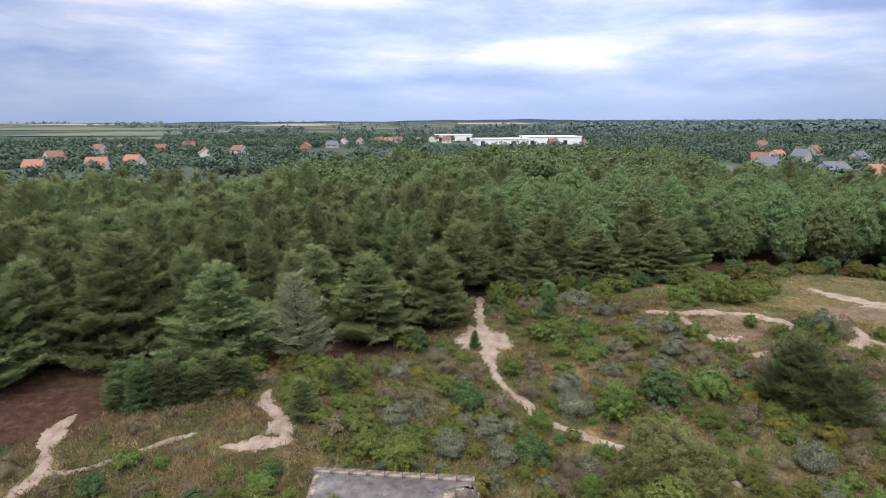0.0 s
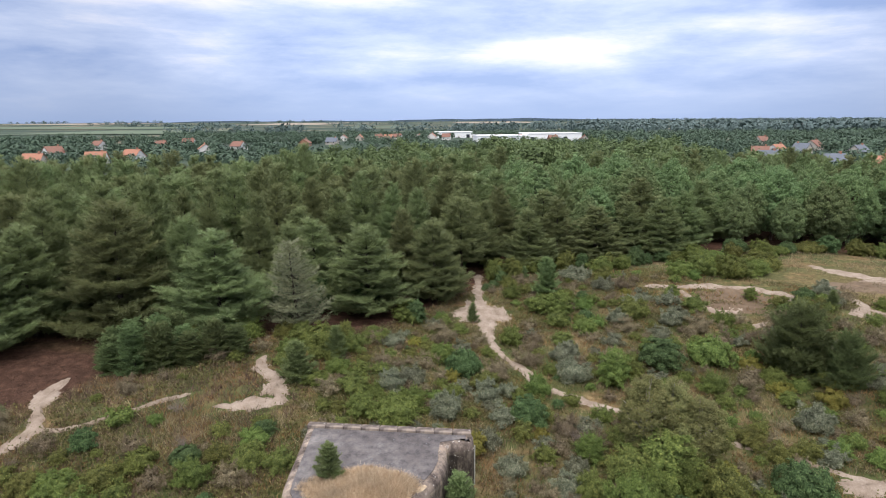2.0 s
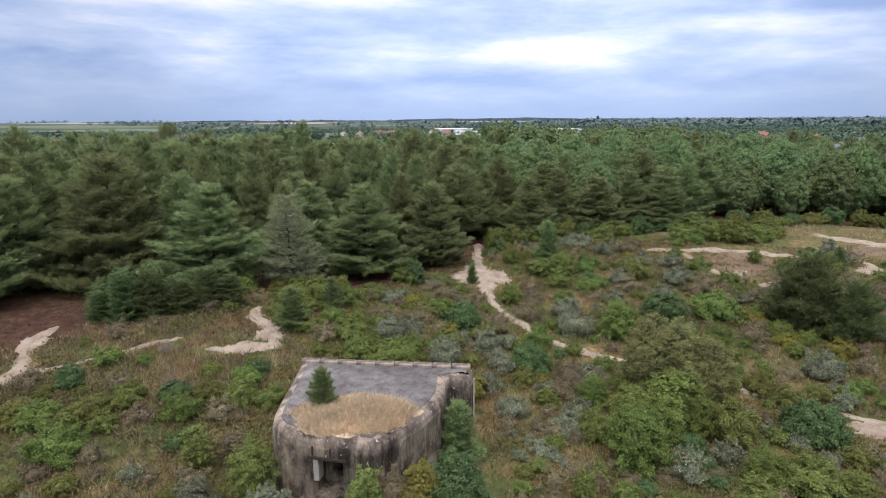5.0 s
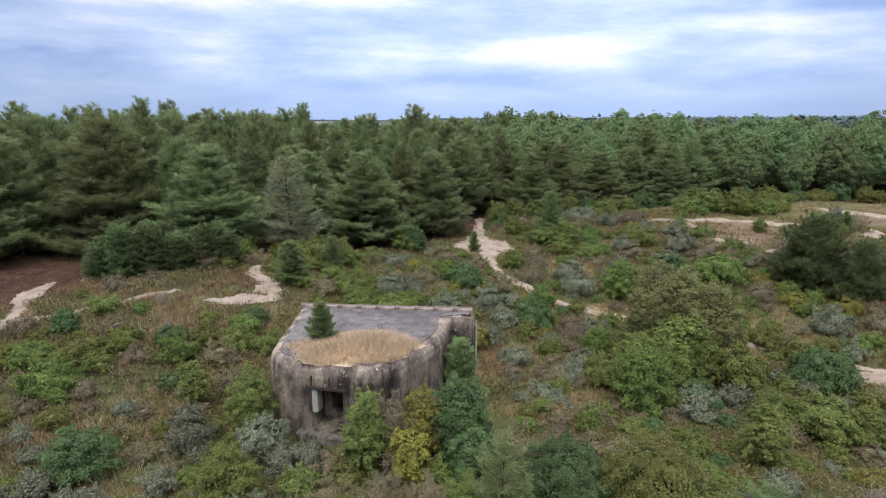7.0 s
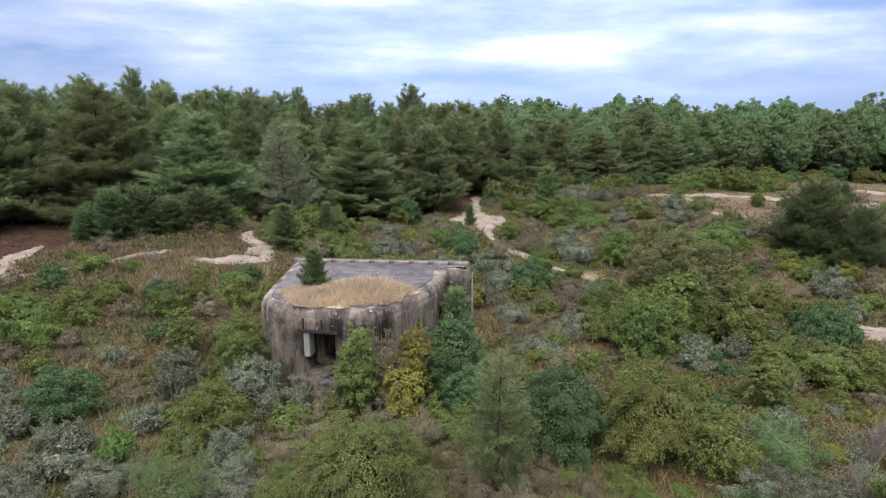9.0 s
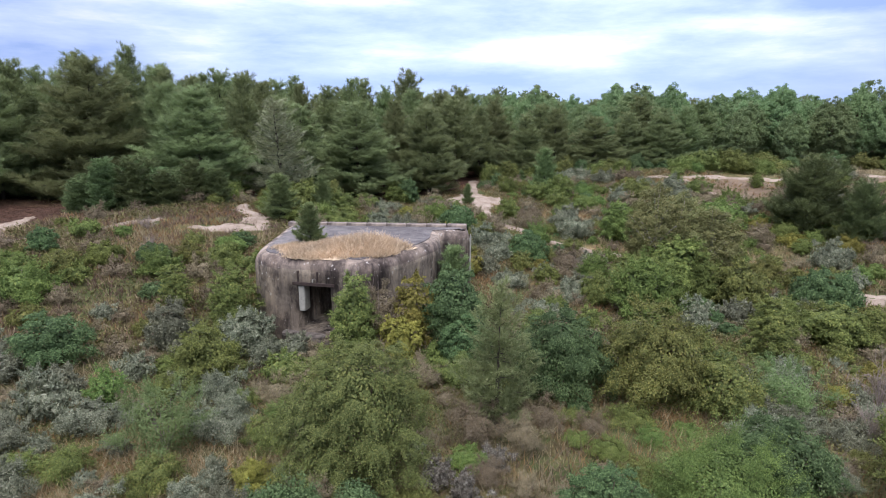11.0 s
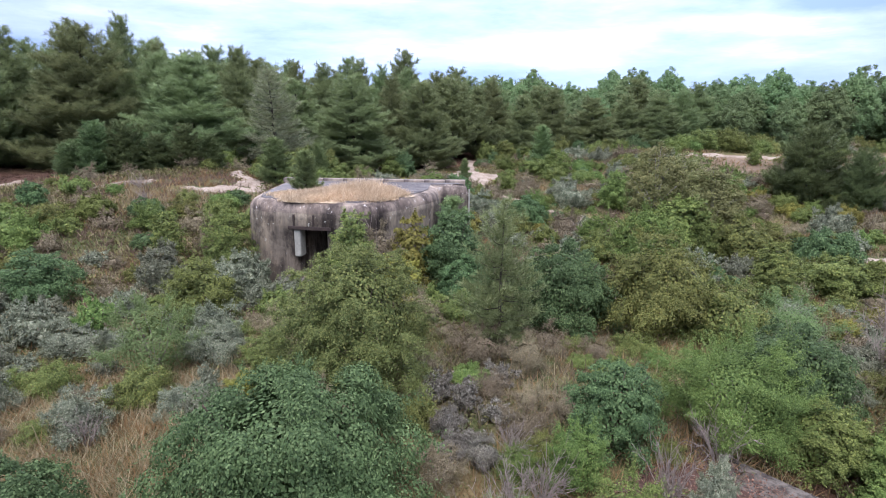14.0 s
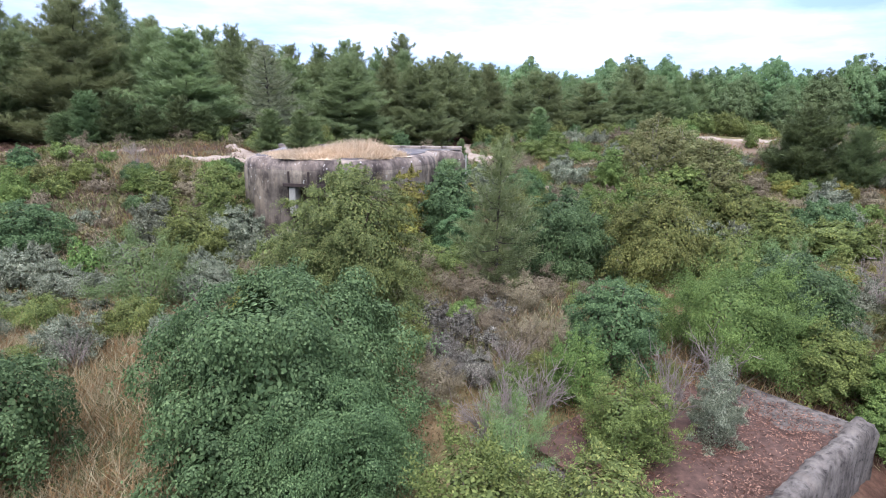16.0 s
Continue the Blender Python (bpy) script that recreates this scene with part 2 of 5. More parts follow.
def ground_material():
    m, nt, b = material("dune_turf", 0.95, 0.1)
    a = nt.nodes.new("ShaderNodeAttribute"); a.attribute_name = "cover"
    s = nt.nodes.new("ShaderNodeSeparateColor"); nt.links.new(a.outputs["Color"], s.inputs[0])
    f, g, fine = noise_of(nt, 0.35, 7.0, 0.62), noise_of(nt, 1.7, 6.0, 0.65), noise_of(nt, 11.0, 6.0, 0.7)
    dry = ramp_of(nt, g, [(0.28, (0.075, 0.05, 0.027)), (0.5, (0.16, 0.113, 0.06)), (0.75, (0.28, 0.208, 0.118))])
    moss = ramp_of(nt, g, [(0.28, (0.035, 0.048, 0.018)), (0.55, (0.075, 0.088, 0.034)), (0.78, (0.14, 0.13, 0.055))])
    turf = mixed(nt, dry, moss, ramp_of(nt, f, [(0.36, (0, 0, 0)), (0.52, (1, 1, 1))]))
    turf = mixed(nt, turf, dry, s.outputs["Red"])
    litter = ramp_of(nt, g, [(0.3, (0.03, 0.017, 0.012)), (0.5, (0.06, 0.033, 0.024)), (0.72, (0.115, 0.066, 0.046))])
    turf = mixed(nt, turf, litter, s.outputs["Green"])
    fields = ramp_of(nt, noise_of(nt, 0.0045, 3.0, 0.5), [(0.42, (0.04, 0.062, 0.05)), (0.55, (0.06, 0.085, 0.065)), (0.62, (0.2, 0.17, 0.13)), (0.67, (0.07, 0.095, 0.07))])
    turf = mixed(nt, turf, fields, s.outputs["Blue"])
    turf = mixed(nt, turf, ramp_of(nt, fine, [(0.28, (0.6, 0.58, 0.55)), (0.72, (1.25, 1.22, 1.15))]), 1.0, "MULTIPLY")
    nt.links.new(turf, b.inputs["Base Color"])
    bumped(nt, b, fine, 0.7, 0.06)
    return m


def concrete_material(name, light=1.0, streak=1.0, tone=(1, 1, 1)):
    m, nt, b = material(name, 0.9, 0.2)
    big, mid, fine = noise_of(nt, 0.55, 6.0, 0.65), noise_of(nt, 2.6, 8.0, 0.7), noise_of(nt, 22.0, 5.0, 0.7)
    run = noise_of(nt, 1.5, 8.0, 0.68, stretch=(1.0, 1.0, 0.14))
    c = ramp_of(nt, big, [(0.3, (0.125, 0.103, 0.093)), (0.52, (0.21, 0.178, 0.155)), (0.74, (0.32, 0.278, 0.24))])
    c = mixed(nt, c, ramp_of(nt, run, [(0.38, (0.2, 0.18, 0.18)), (0.5, (0.8, 0.77, 0.74)), (0.66, (1.35, 1.28, 1.16))]), streak, "MULTIPLY")
    c = mixed(nt, c, ramp_of(nt, mid, [(0.34, (0.55, 0.54, 0.56)), (0.5, (1, 1, 1)), (0.68, (1.22, 1.17, 1.1))]), 0.9, "MULTIPLY")
    c = mixed(nt, c, (0.40 * light, 0.37 * light, 0.335 * light), ramp_of(nt, mid, [(0.64, (0, 0, 0)), (0.71, (0.85, 0.85, 0.85))]))
    lichen, chip = noise_of(nt, 1.5, 9.0, 0.72, stretch=(1, 1, 0.6)), noise_of(nt, 6.5, 7.0, 0.6)
    c = mixed(nt, c, ramp_of(nt, lichen, [(0.42, (0.3, 0.28, 0.29)), (0.53, (1, 1, 1))]), 0.8 * streak, "MULTIPLY")
    c = mixed(nt, c, (0.46 * light, 0.435 * light, 0.41 * light), ramp_of(nt, chip, [(0.645, (0, 0, 0)), (0.68, (0.8, 0.8, 0.8))]))
    c = mixed(nt, c, tone, 1.0, "MULTIPLY")
    nt.links.new(c, b.inputs["Base Color"])
    bumped(nt, b, mixed(nt, mid, fine, 0.4), 0.7, 0.04)
    return m


def mossy_material():
    """Rough old concrete: pebbly, with lichen spots, dark moss and runs of damp down its face."""
    m, nt, b = material("mossy_concrete", 0.92, 0.15)
    mid, spots_, fine = noise_of(nt, 3.2, 8.0, 0.7), noise_of(nt, 13.0, 6.0, 0.7), noise_of(nt, 45.0, 4.0, 0.7)
    run = noise_of(nt, 4.5, 6.0, 0.65, stretch=(1.0, 1.0, 0.09))
    c = ramp_of(nt, mid, [(0.32, (0.07, 0.06, 0.052)), (0.5, (0.118, 0.103, 0.09)), (0.7, (0.165, 0.146, 0.128))])
    c = mixed(nt, c, ramp_of(nt, run, [(0.36, (0.35, 0.33, 0.33)), (0.52, (1, 1, 1)), (0.7, (1.25, 1.2, 1.15))]), 0.9, "MULTIPLY")
    c = mixed(nt, c, ramp_of(nt, spots_, [(0.34, (0.3, 0.29, 0.28)), (0.46, (1, 1, 1)), (0.62, (1.05, 1.03, 1.0)), (0.7, (1.4, 1.38, 1.32))]), 0.8, "MULTIPLY")
    nt.links.new(c, b.inputs["Base Color"])
    bumped(nt, b, mixed(nt, spots_, fine, 0.4), 0.9, 0.03)
    return m


def plain(name, rgb, rough=0.8, var=0.25, scale=3.0, metal=0.0):
    m, nt, b = material(name, rough, 0.3)
    b.inputs["Metallic"].default_value = metal
    f = noise_of(nt, scale, 6.0, 0.65)
    lo, hi = tuple(v * (1 - var) for v in rgb), tuple(min(1, v * (1 + var)) for v in rgb)
    nt.links.new(ramp_of(nt, f, [(0.3, lo), (0.7, hi)]), b.inputs["Base Color"])
    bumped(nt, b, f, 0.25, 0.02)
    return m


SAND, TURF = sand_material(), ground_material()
CONCRETE, SLAB, LIP = concrete_material("weathered_concrete", 1.0, 1.0, (0.84, 0.86, 0.8)), concrete_material("roof_concrete", 0.55, 0.25, (0.60, 0.65, 0.745)), concrete_material("pale_concrete", 1.0, 0.4)
BARE = plain("bare_brown_soil", (0.125, 0.088, 0.057), 0.95, 0.3, 1.2)
THATCH = plain("dry_thatch", (0.36, 0.28, 0.19), 0.95, 0.4, 5.0)
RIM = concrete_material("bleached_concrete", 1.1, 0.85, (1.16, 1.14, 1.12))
MOSSY = mossy_material()
RUSTED = plain("rusted_steel", (0.035, 0.024, 0.02), 0.8, 0.4, 9.0)
WHITEWASH = plain("whitewashed_concrete", (0.26, 0.25, 0.215), 0.9, 0.25, 6.0)
SOIL = plain("leaf_litter", (0.065, 0.036, 0.026), 0.95, 0.5, 9.0)
HOUSE_WALLS = [plain("cream_render", (0.42, 0.39, 0.34), 0.9, 0.1), plain("white_render", (0.6, 0.59, 0.57), 0.9, 0.06), plain("brick_wall", (0.33, 0.17, 0.12), 0.9, 0.2)]
HOUSE_ROOFS = [plain("orange_tiles", (0.30, 0.145, 0.095), 0.85, 0.2, 2.0), plain("brown_tiles", (0.19, 0.10, 0.075), 0.85, 0.2, 2.0), plain("slate_tiles", (0.10, 0.115, 0.14), 0.6, 0.2, 2.0)]
PANE = plain("dark_pane", (0.03, 0.035, 0.045), 0.2, 0.2)
SHEET = plain("white_sheet_metal", (0.80, 0.81, 0.82), 0.5, 0.05, 0.3)
TRIM = plain("white_paint", (0.75, 0.75, 0.73), 0.6, 0.05)
CROPS = {"green": plain("meadow", (0.085, 0.115, 0.072), 0.95, 0.15, 0.02), "stubble": plain("stubble", (0.25, 0.21, 0.165), 0.95, 0.12, 0.01)}
# horizon hills: the blue of distance haze is mixed into the base colour
RIDGE = plain("haze_blue_hills", (0.085, 0.125, 0.17), 1.0, 0.25, 0.01)

# ---- the lie of the land ----
HILLS = [
    (7.0, 5.7, 1.5, -1.5),
    (-12, 31, 8, 2.18),
    (-24, 31, 9, -0.18),
    (-38, 32, 12, 2.31),
    (-12, 45, 12, 0.55),
    (-30, 55, 18, 1.93),
    (4, 57, 12, 0.58),
    (22, 51, 6, 1.91),
    (29, 43, 4, 2.75),
    (38, 50, 10, 0.74),
    (26, 45, 3, -2.41),
    (14, 40, 8, 0.62),
    (20, 26, 9, -0.55),
    (33, 25, 12, 0.03),
    (3, 20, 7, 0.04),
    (-9, 20, 6, -0.66),
    (-4, 9, 8, 0.7),
    (8, 8, 9, 0.9),
    (-20, 14, 10, 1),
    (40, 75, 20, 2.55),
    (0, 85, 22, 1.87),
    (55, 40, 16, 1.97),
]


PATHS = {
    "main": ([(4.2, 59.0), (3.7, 52.8), (3.8, 47.1), (3.7, 43.6), (4.3, 40.1)], 0.52),
    "lower main": ([(4.1, 40.8), (4.7, 39.2), (5.9, 37.2), (6.7, 35.0), (8.7, 34.1), (10.7, 32.8), (12.0, 32.2)], 0.42),
    "east": ([(16.5, 29.8), (18.8, 28.8), (20.4, 27.8), (21.8, 26.6), (25.0, 24.5), (30.0, 22.0)], 0.25),
    "west": ([(-11.4, 35.7), (-11.5, 34.2), (-10.3, 32.8), (-9.4, 31.3), (-9.0, 30.0), (-10.1, 29.9), (-11.1, 29.4), (-12.4, 29.1)], 0.5),
    "far west": ([(-22.6, 33.2), (-23.1, 31.1), (-21.6, 28.6), (-20.9, 27.3), (-21.3, 26.2), (-21.6, 25.2), (-23.5, 23.0)], 0.45),
    "west branch": ([(-20.9, 27.3), (-19.4, 27.3), (-18.4, 27.6), (-17.4, 28.4), (-15.8, 29.3), (-14.0, 30.2)], 0.17),
    "dune rim": ([(18.6, 50.2), (21.7, 49.6), (25.2, 49.9), (28.3, 49.6), (29.7, 46.9), (29.5, 44.8)], 0.42),
    "hollow": ([(21.4, 49.0), (22.3, 46.9), (23.9, 46.2), (26.2, 46.9)], 0.5),
    "far rim": ([(38.9, 58.3), (39.9, 55.6), (41.5, 53.2), (45.5, 52.0)], 0.9),
    "rim branch": ([(35.0, 48.4), (35.3, 46.6), (33.7, 43.0), (32.0, 41.2), (30.8, 41.1)], 0.6),
    "edge branch": ([(33.7, 43.0), (36.0, 42.3), (40.0, 41.5)], 0.6),
}
SAND_PATCHES = [(3.4, 48.3, 1.8, 3.0), (5.0, 47.4, 1.3, 2.0), (2.4, 47.4, 1.3, 1.9), (4.0, 45.0, 0.9, 1.6), (25.3, 43.4, 0.9, 0.6), (21.6, 26.0, 1.6, 1.0), (-9.6, 31.6, 0.8, 1.2), (-22.4, 30.5, 0.7, 1.1), (42.0, 52.0, 2.2, 1.0)]


def height(x, y):
    x, y = np.asarray(x, float), np.asarray(y, float)
    z = 0.4 + 0 * x
    for cx, cy, s, v in HILLS:
        z = z + v * np.exp(-((x - cx) ** 2 + (y - cy) ** 2) / (2 * s * s))
    near = np.exp(-(((x) / 70) ** 2 + ((y - 35) / 60) ** 2))
    z = z + near * (0.09 * np.sin(0.9 * x + 1.7 * np.sin(0.6 * y)) * np.sin(0.8 * y + 1.1 * np.sin(0.5 * x)) + 0.05 * np.sin(2.3 * x + 1.9 * y) * np.sin(2.1 * y - 1.4 * x))
    far = np.clip((np.hypot(x, y) - 1200) / 3300, 0, 1)
    return z + far * far * (3 - 2 * far) * 14


def ground_z(x, y):
    return float(height(x, y))


def to_path(x, y):
    """The distance to the nearest sand path's middle, over its half width."""
    x, y = np.asarray(x, float), np.asarray(y, float)
    best = np.full(x.shape, 1e9)
    for pts, half in PATHS.values():
        for (ax, ay), (bx, by) in zip(pts, pts[1:]):
            dx, dy = bx - ax, by - ay
            f = np.clip(((x - ax) * dx + (y - ay) * dy) / (dx * dx + dy * dy), 0, 1)
            best = np.minimum(best, np.hypot(x - ax - f * dx, y - ay - f * dy) / half)
    for cx, cy, rx, ry in SAND_PATCHES:
        best = np.minimum(best, np.hypot((x - cx) / rx, (y - cy) / ry))
    return best


EDGE_X = [-90, -40, -27, -20, -13, -8, -3, 1, 6, 13, 19, 26, 37, 53, 65, 110]
EDGE_Y = [34, 36, 37.5, 37.5, 38.5, 39, 44, 49.5, 58.5, 59.5, 59, 61.5, 64.5, 64, 63, 60]


def wood_edge(x):
    return np.interp(x, EDGE_X, EDGE_Y)


# ---- mesh helpers ----


def mesh_of(name, verts, faces, mat, smooth=False):
    """A mesh from arrays; all faces have the same number of corners."""
    me = bpy.data.meshes.new(name)
    v, f = np.asarray(verts, np.float32), np.asarray(faces, np.int32)
    me.vertices.add(len(v)); me.vertices.foreach_set("co", v.ravel())
    me.loops.add(f.size); me.loops.foreach_set("vertex_index", f.ravel())
    me.polygons.add(len(f)); me.polygons.foreach_set("loop_start", np.arange(0, f.size, f.shape[1], dtype=np.int32))
    if smooth:
        me.polygons.foreach_set("use_smooth", np.ones(len(f), bool))
    me.update(calc_edges=True)
    me.validate()
    me.materials.append(mat)
    return me


def part(name, mesh, mat, parent, label=""):
    """Links a mesh or a bmesh as one part under a thing."""
    if isinstance(mesh, bmesh.types.BMesh):
        me = bpy.data.meshes.new(name)
        mesh.to_mesh(me); mesh.free()
        me.materials.append(mat)
        mesh = me
    ob = new(name, mesh)
    ob.parent = parent
    return tagged(ob, label)


def unit(v):
    return v / np.maximum(np.linalg.norm(v, axis=-1, keepdims=True), 1e-9)


def leaf_arrays(pos, axis, normal, length, width, tri=False):
    """Kite-shaped leaves (or slim three-cornered blades) from arrays of places, directions and sizes."""
    axis = unit(axis)
    side = unit(np.cross(axis, normal))
    length, width = np.broadcast_to(length, len(pos))[:, None], np.broadcast_to(width, len(pos))[:, None]
    if tri:
        v = np.stack([pos - side * width / 2, pos + side * width / 2, pos + axis * length], 1)
    else:
        mid = pos + axis * length * 0.45
        v = np.stack([pos, mid + side * width / 2, pos + axis * length, mid - side * width / 2], 1)
    return v.reshape(-1, 3), np.arange(v.shape[0] * v.shape[1]).reshape(v.shape[0], v.shape[1])


def tube_arrays(points, radii, sides=6):
    """A tapering tube along points."""
    p = np.asarray(points, float)
    d = unit(np.gradient(p, axis=0))
    ref = np.where(np.abs(d[:, 2:3]) > 0.9, [[1.0, 0, 0]], [[0, 0, 1.0]])
    a = unit(np.cross(d, ref)); b = np.cross(d, a)
    ang = np.linspace(0, 2 * np.pi, sides, endpoint=False)
    ring = p[:, None] + np.asarray(radii)[:, None, None] * (np.cos(ang)[None, :, None] * a[:, None] + np.sin(ang)[None, :, None] * b[:, None])
    f = [(i * sides + j, i * sides + (j + 1) % sides, (i + 1) * sides + (j + 1) % sides, (i + 1) * sides + j) for i in range(len(p) - 1) for j in range(sides)]
    return ring.reshape(-1, 3), np.array(f)


def joined(chunks):
    vs, fs, n = [], [], 0
    for v, f in chunks:
        vs.append(v); fs.append(f + n); n += len(v)
    return np.concatenate(vs), np.concatenate(fs)


def sphere_dirs(rng, n):
    return unit(rng.normal(size=(n, 3)))


# ---- plants, each kind built at unit size ----


def one_piece(tubes, sides):
    """Joins tubes that all spring from one shared ring at the base."""
    v, f = joined(tubes)
    start = np.cumsum([0] + [len(t[0]) for t in tubes[:-1]])
    to = np.arange(len(v))
    for s in start[1:]:
        to[s:s + sides] = np.arange(sides)
    f = to[f]
    used, inv = np.unique(f, return_inverse=True)
    return v[used], inv.reshape(f.shape)


def lobed(d, seed, amount):
    """A slow swell over the directions of a crown, so that no crown is a plain dome."""
    k = np.random.RandomState(seed + 500).normal(size=(4, 3)) * 2.4
    p = np.random.RandomState(seed + 900).uniform(0, 6.28, 4)
    return 1 + amount * np.sin(d @ k.T + p).sum(1, keepdims=True) / 2.2


def shrub(name, label, mat, stem_mat, seed, leaf, count, high=1.0, clumps=30, slim=0.6, arch=0.2, reach=0.34, droop=0.3, lobes=0.16, category="shrub", stems=6, tri=False):
    """A shrub of radius 1 and the given height: stems from one base, leaf clumps set apart by shaded gaps, and arching sprays."""
    rng = np.random.RandomState(seed)
    root = new(name)
    chunks = []
    for i in range(stems):
        a, r = rng.uniform(0, 6.28), rng.uniform(0.25, 0.6)
        end = np.array([math.cos(a) * r, math.sin(a) * r, rng.uniform(0.6, 0.85) * high])
        t = np.linspace(0, 1, 6)[:, None]
        p = end * t + np.array([0, 0, 0.12]) * np.sin(t * 3.14) + rng.normal(size=(6, 3)) * 0.02
        p[0], p[1] = (0, 0, -0.05), (0, 0, 0.02)
        chunks.append(tube_arrays(p, np.linspace(0.02, 0.006, 6), 5))
    v, f = one_piece(chunks, 5)
    part("stem", mesh_of("stem", v, f, stem_mat, True), stem_mat, root)
    clumps = int(clumps * max(1.0, high * 0.75))
    g = (np.arange(clumps) + 0.5) / clumps
    zz, az = 1.0 - 1.38 * g, np.arange(clumps) * 2.39996 + rng.uniform(0, 6.28)
    flat = np.sqrt(np.maximum(0, 1 - zz * zz))
    d = unit(np.stack([flat * np.cos(az), flat * np.sin(az), zz], 1) + rng.normal(size=(clumps, 3)) * 0.2)
    core = np.array([0, 0, 0.36 * high])
    stretch = np.array([1, 1, 0.64 * high])
    c = core + d * rng.uniform(0.66, 0.86, (clumps, 1)) * lobed(d, seed, lobes) * stretch
    c[:, :2] *= (1.05 - 0.3 * min(1.0, 1.4 / high) * np.clip(c[:, 2:] / high, 0, 1) ** 1.5)
    cr = rng.uniform(0.8, 1.3, clumps) * 1.5 / math.sqrt(clumps) * (1 - 0.2 * np.clip(c[:, 2] / high, 0, 1))
    share = cr ** 2 / (cr ** 2).sum()
    rows = []
    # the skin of each clump, thickest on its upper and outer side
    n = int(count * (1 - arch))
    w = rng.choice(clumps, n, p=share)
    out = unit(sphere_dirs(rng, n) + unit(c[w] - core) * 0.75 + np.array([0, 0, 0.45]))
    pos = c[w] + out * (cr[w] * rng.uniform(0.7, 1.08, n))[:, None] * np.array([1, 1, 0.85])
    axis = np.cross(out, sphere_dirs(rng, n)) + out * 0.3 - np.array([0, 0, droop])
    rows.append((pos, axis, out + rng.normal(size=out.shape) * 0.42 + np.array([0, 0, 0.3]), leaf * rng.uniform(0.7, 1.3, n)))
    # older, larger leaves deep inside
    n = count // 3
    out = unit(sphere_dirs(rng, n) + np.array([0, 0, 0.2]))
    pos = core + out * rng.uniform(0.45, 0.78, (n, 1)) * lobed(out, seed, lobes) * stretch
    rows.append((pos, np.cross(out, sphere_dirs(rng, n)), out + rng.normal(size=out.shape) * 0.3, leaf * rng.uniform(1.4, 2.0, n)))
    # sprays that leave the clumps and bend over
    n = int(count * arch)
    m = max(6, n // 22)
    k = rng.choice(clumps, m)
    go = unit(unit((c[k] - core) * np.array([1, 1, 0.5])) + rng.normal(size=(m, 3)) * 0.35 + np.array([0, 0, 0.45]))
    ln = reach * rng.uniform(0.5, 1.15, m)
    w, u = rng.randint(0, m, n), rng.uniform(0.15, 1, n)
    foot = c[k] + unit(c[k] - core) * (cr[k] * 0.6)[:, None]
    pos = foot[w] + go[w] * (ln[w] * u)[:, None] - np.array([0, 0, 1]) * (ln[w] * droop * 1.6 * u * u)[:, None] + rng.normal(size=(n, 3)) * leaf * 0.45
    along = go[w] - np.array([0, 0, 1]) * (droop * 3.2 * u)[:, None]
    rows.append((pos, along + rng.normal(size=(n, 3)) * 0.7, np.array([0, 0, 1.0]) + go[w] * 0.5 + rng.normal(size=(n, 3)) * 0.35, leaf * rng.uniform(0.65, 1.2, n)))
    chunks = []
    for pos, axis, normal, size in rows:
        pos[:, 2] = np.where(pos[:, 2] < 0.03, rng.uniform(0.0, 0.12, len(pos)) * high, pos[:, 2])
        chunks.append(leaf_arrays(pos, axis, normal, size, size * slim * (1.25 if tri else 1.0), tri))
    v, f = joined(chunks)
    part("crown", mesh_of("crown", v, f, mat), mat, root)
    return tagged(root, label, category)


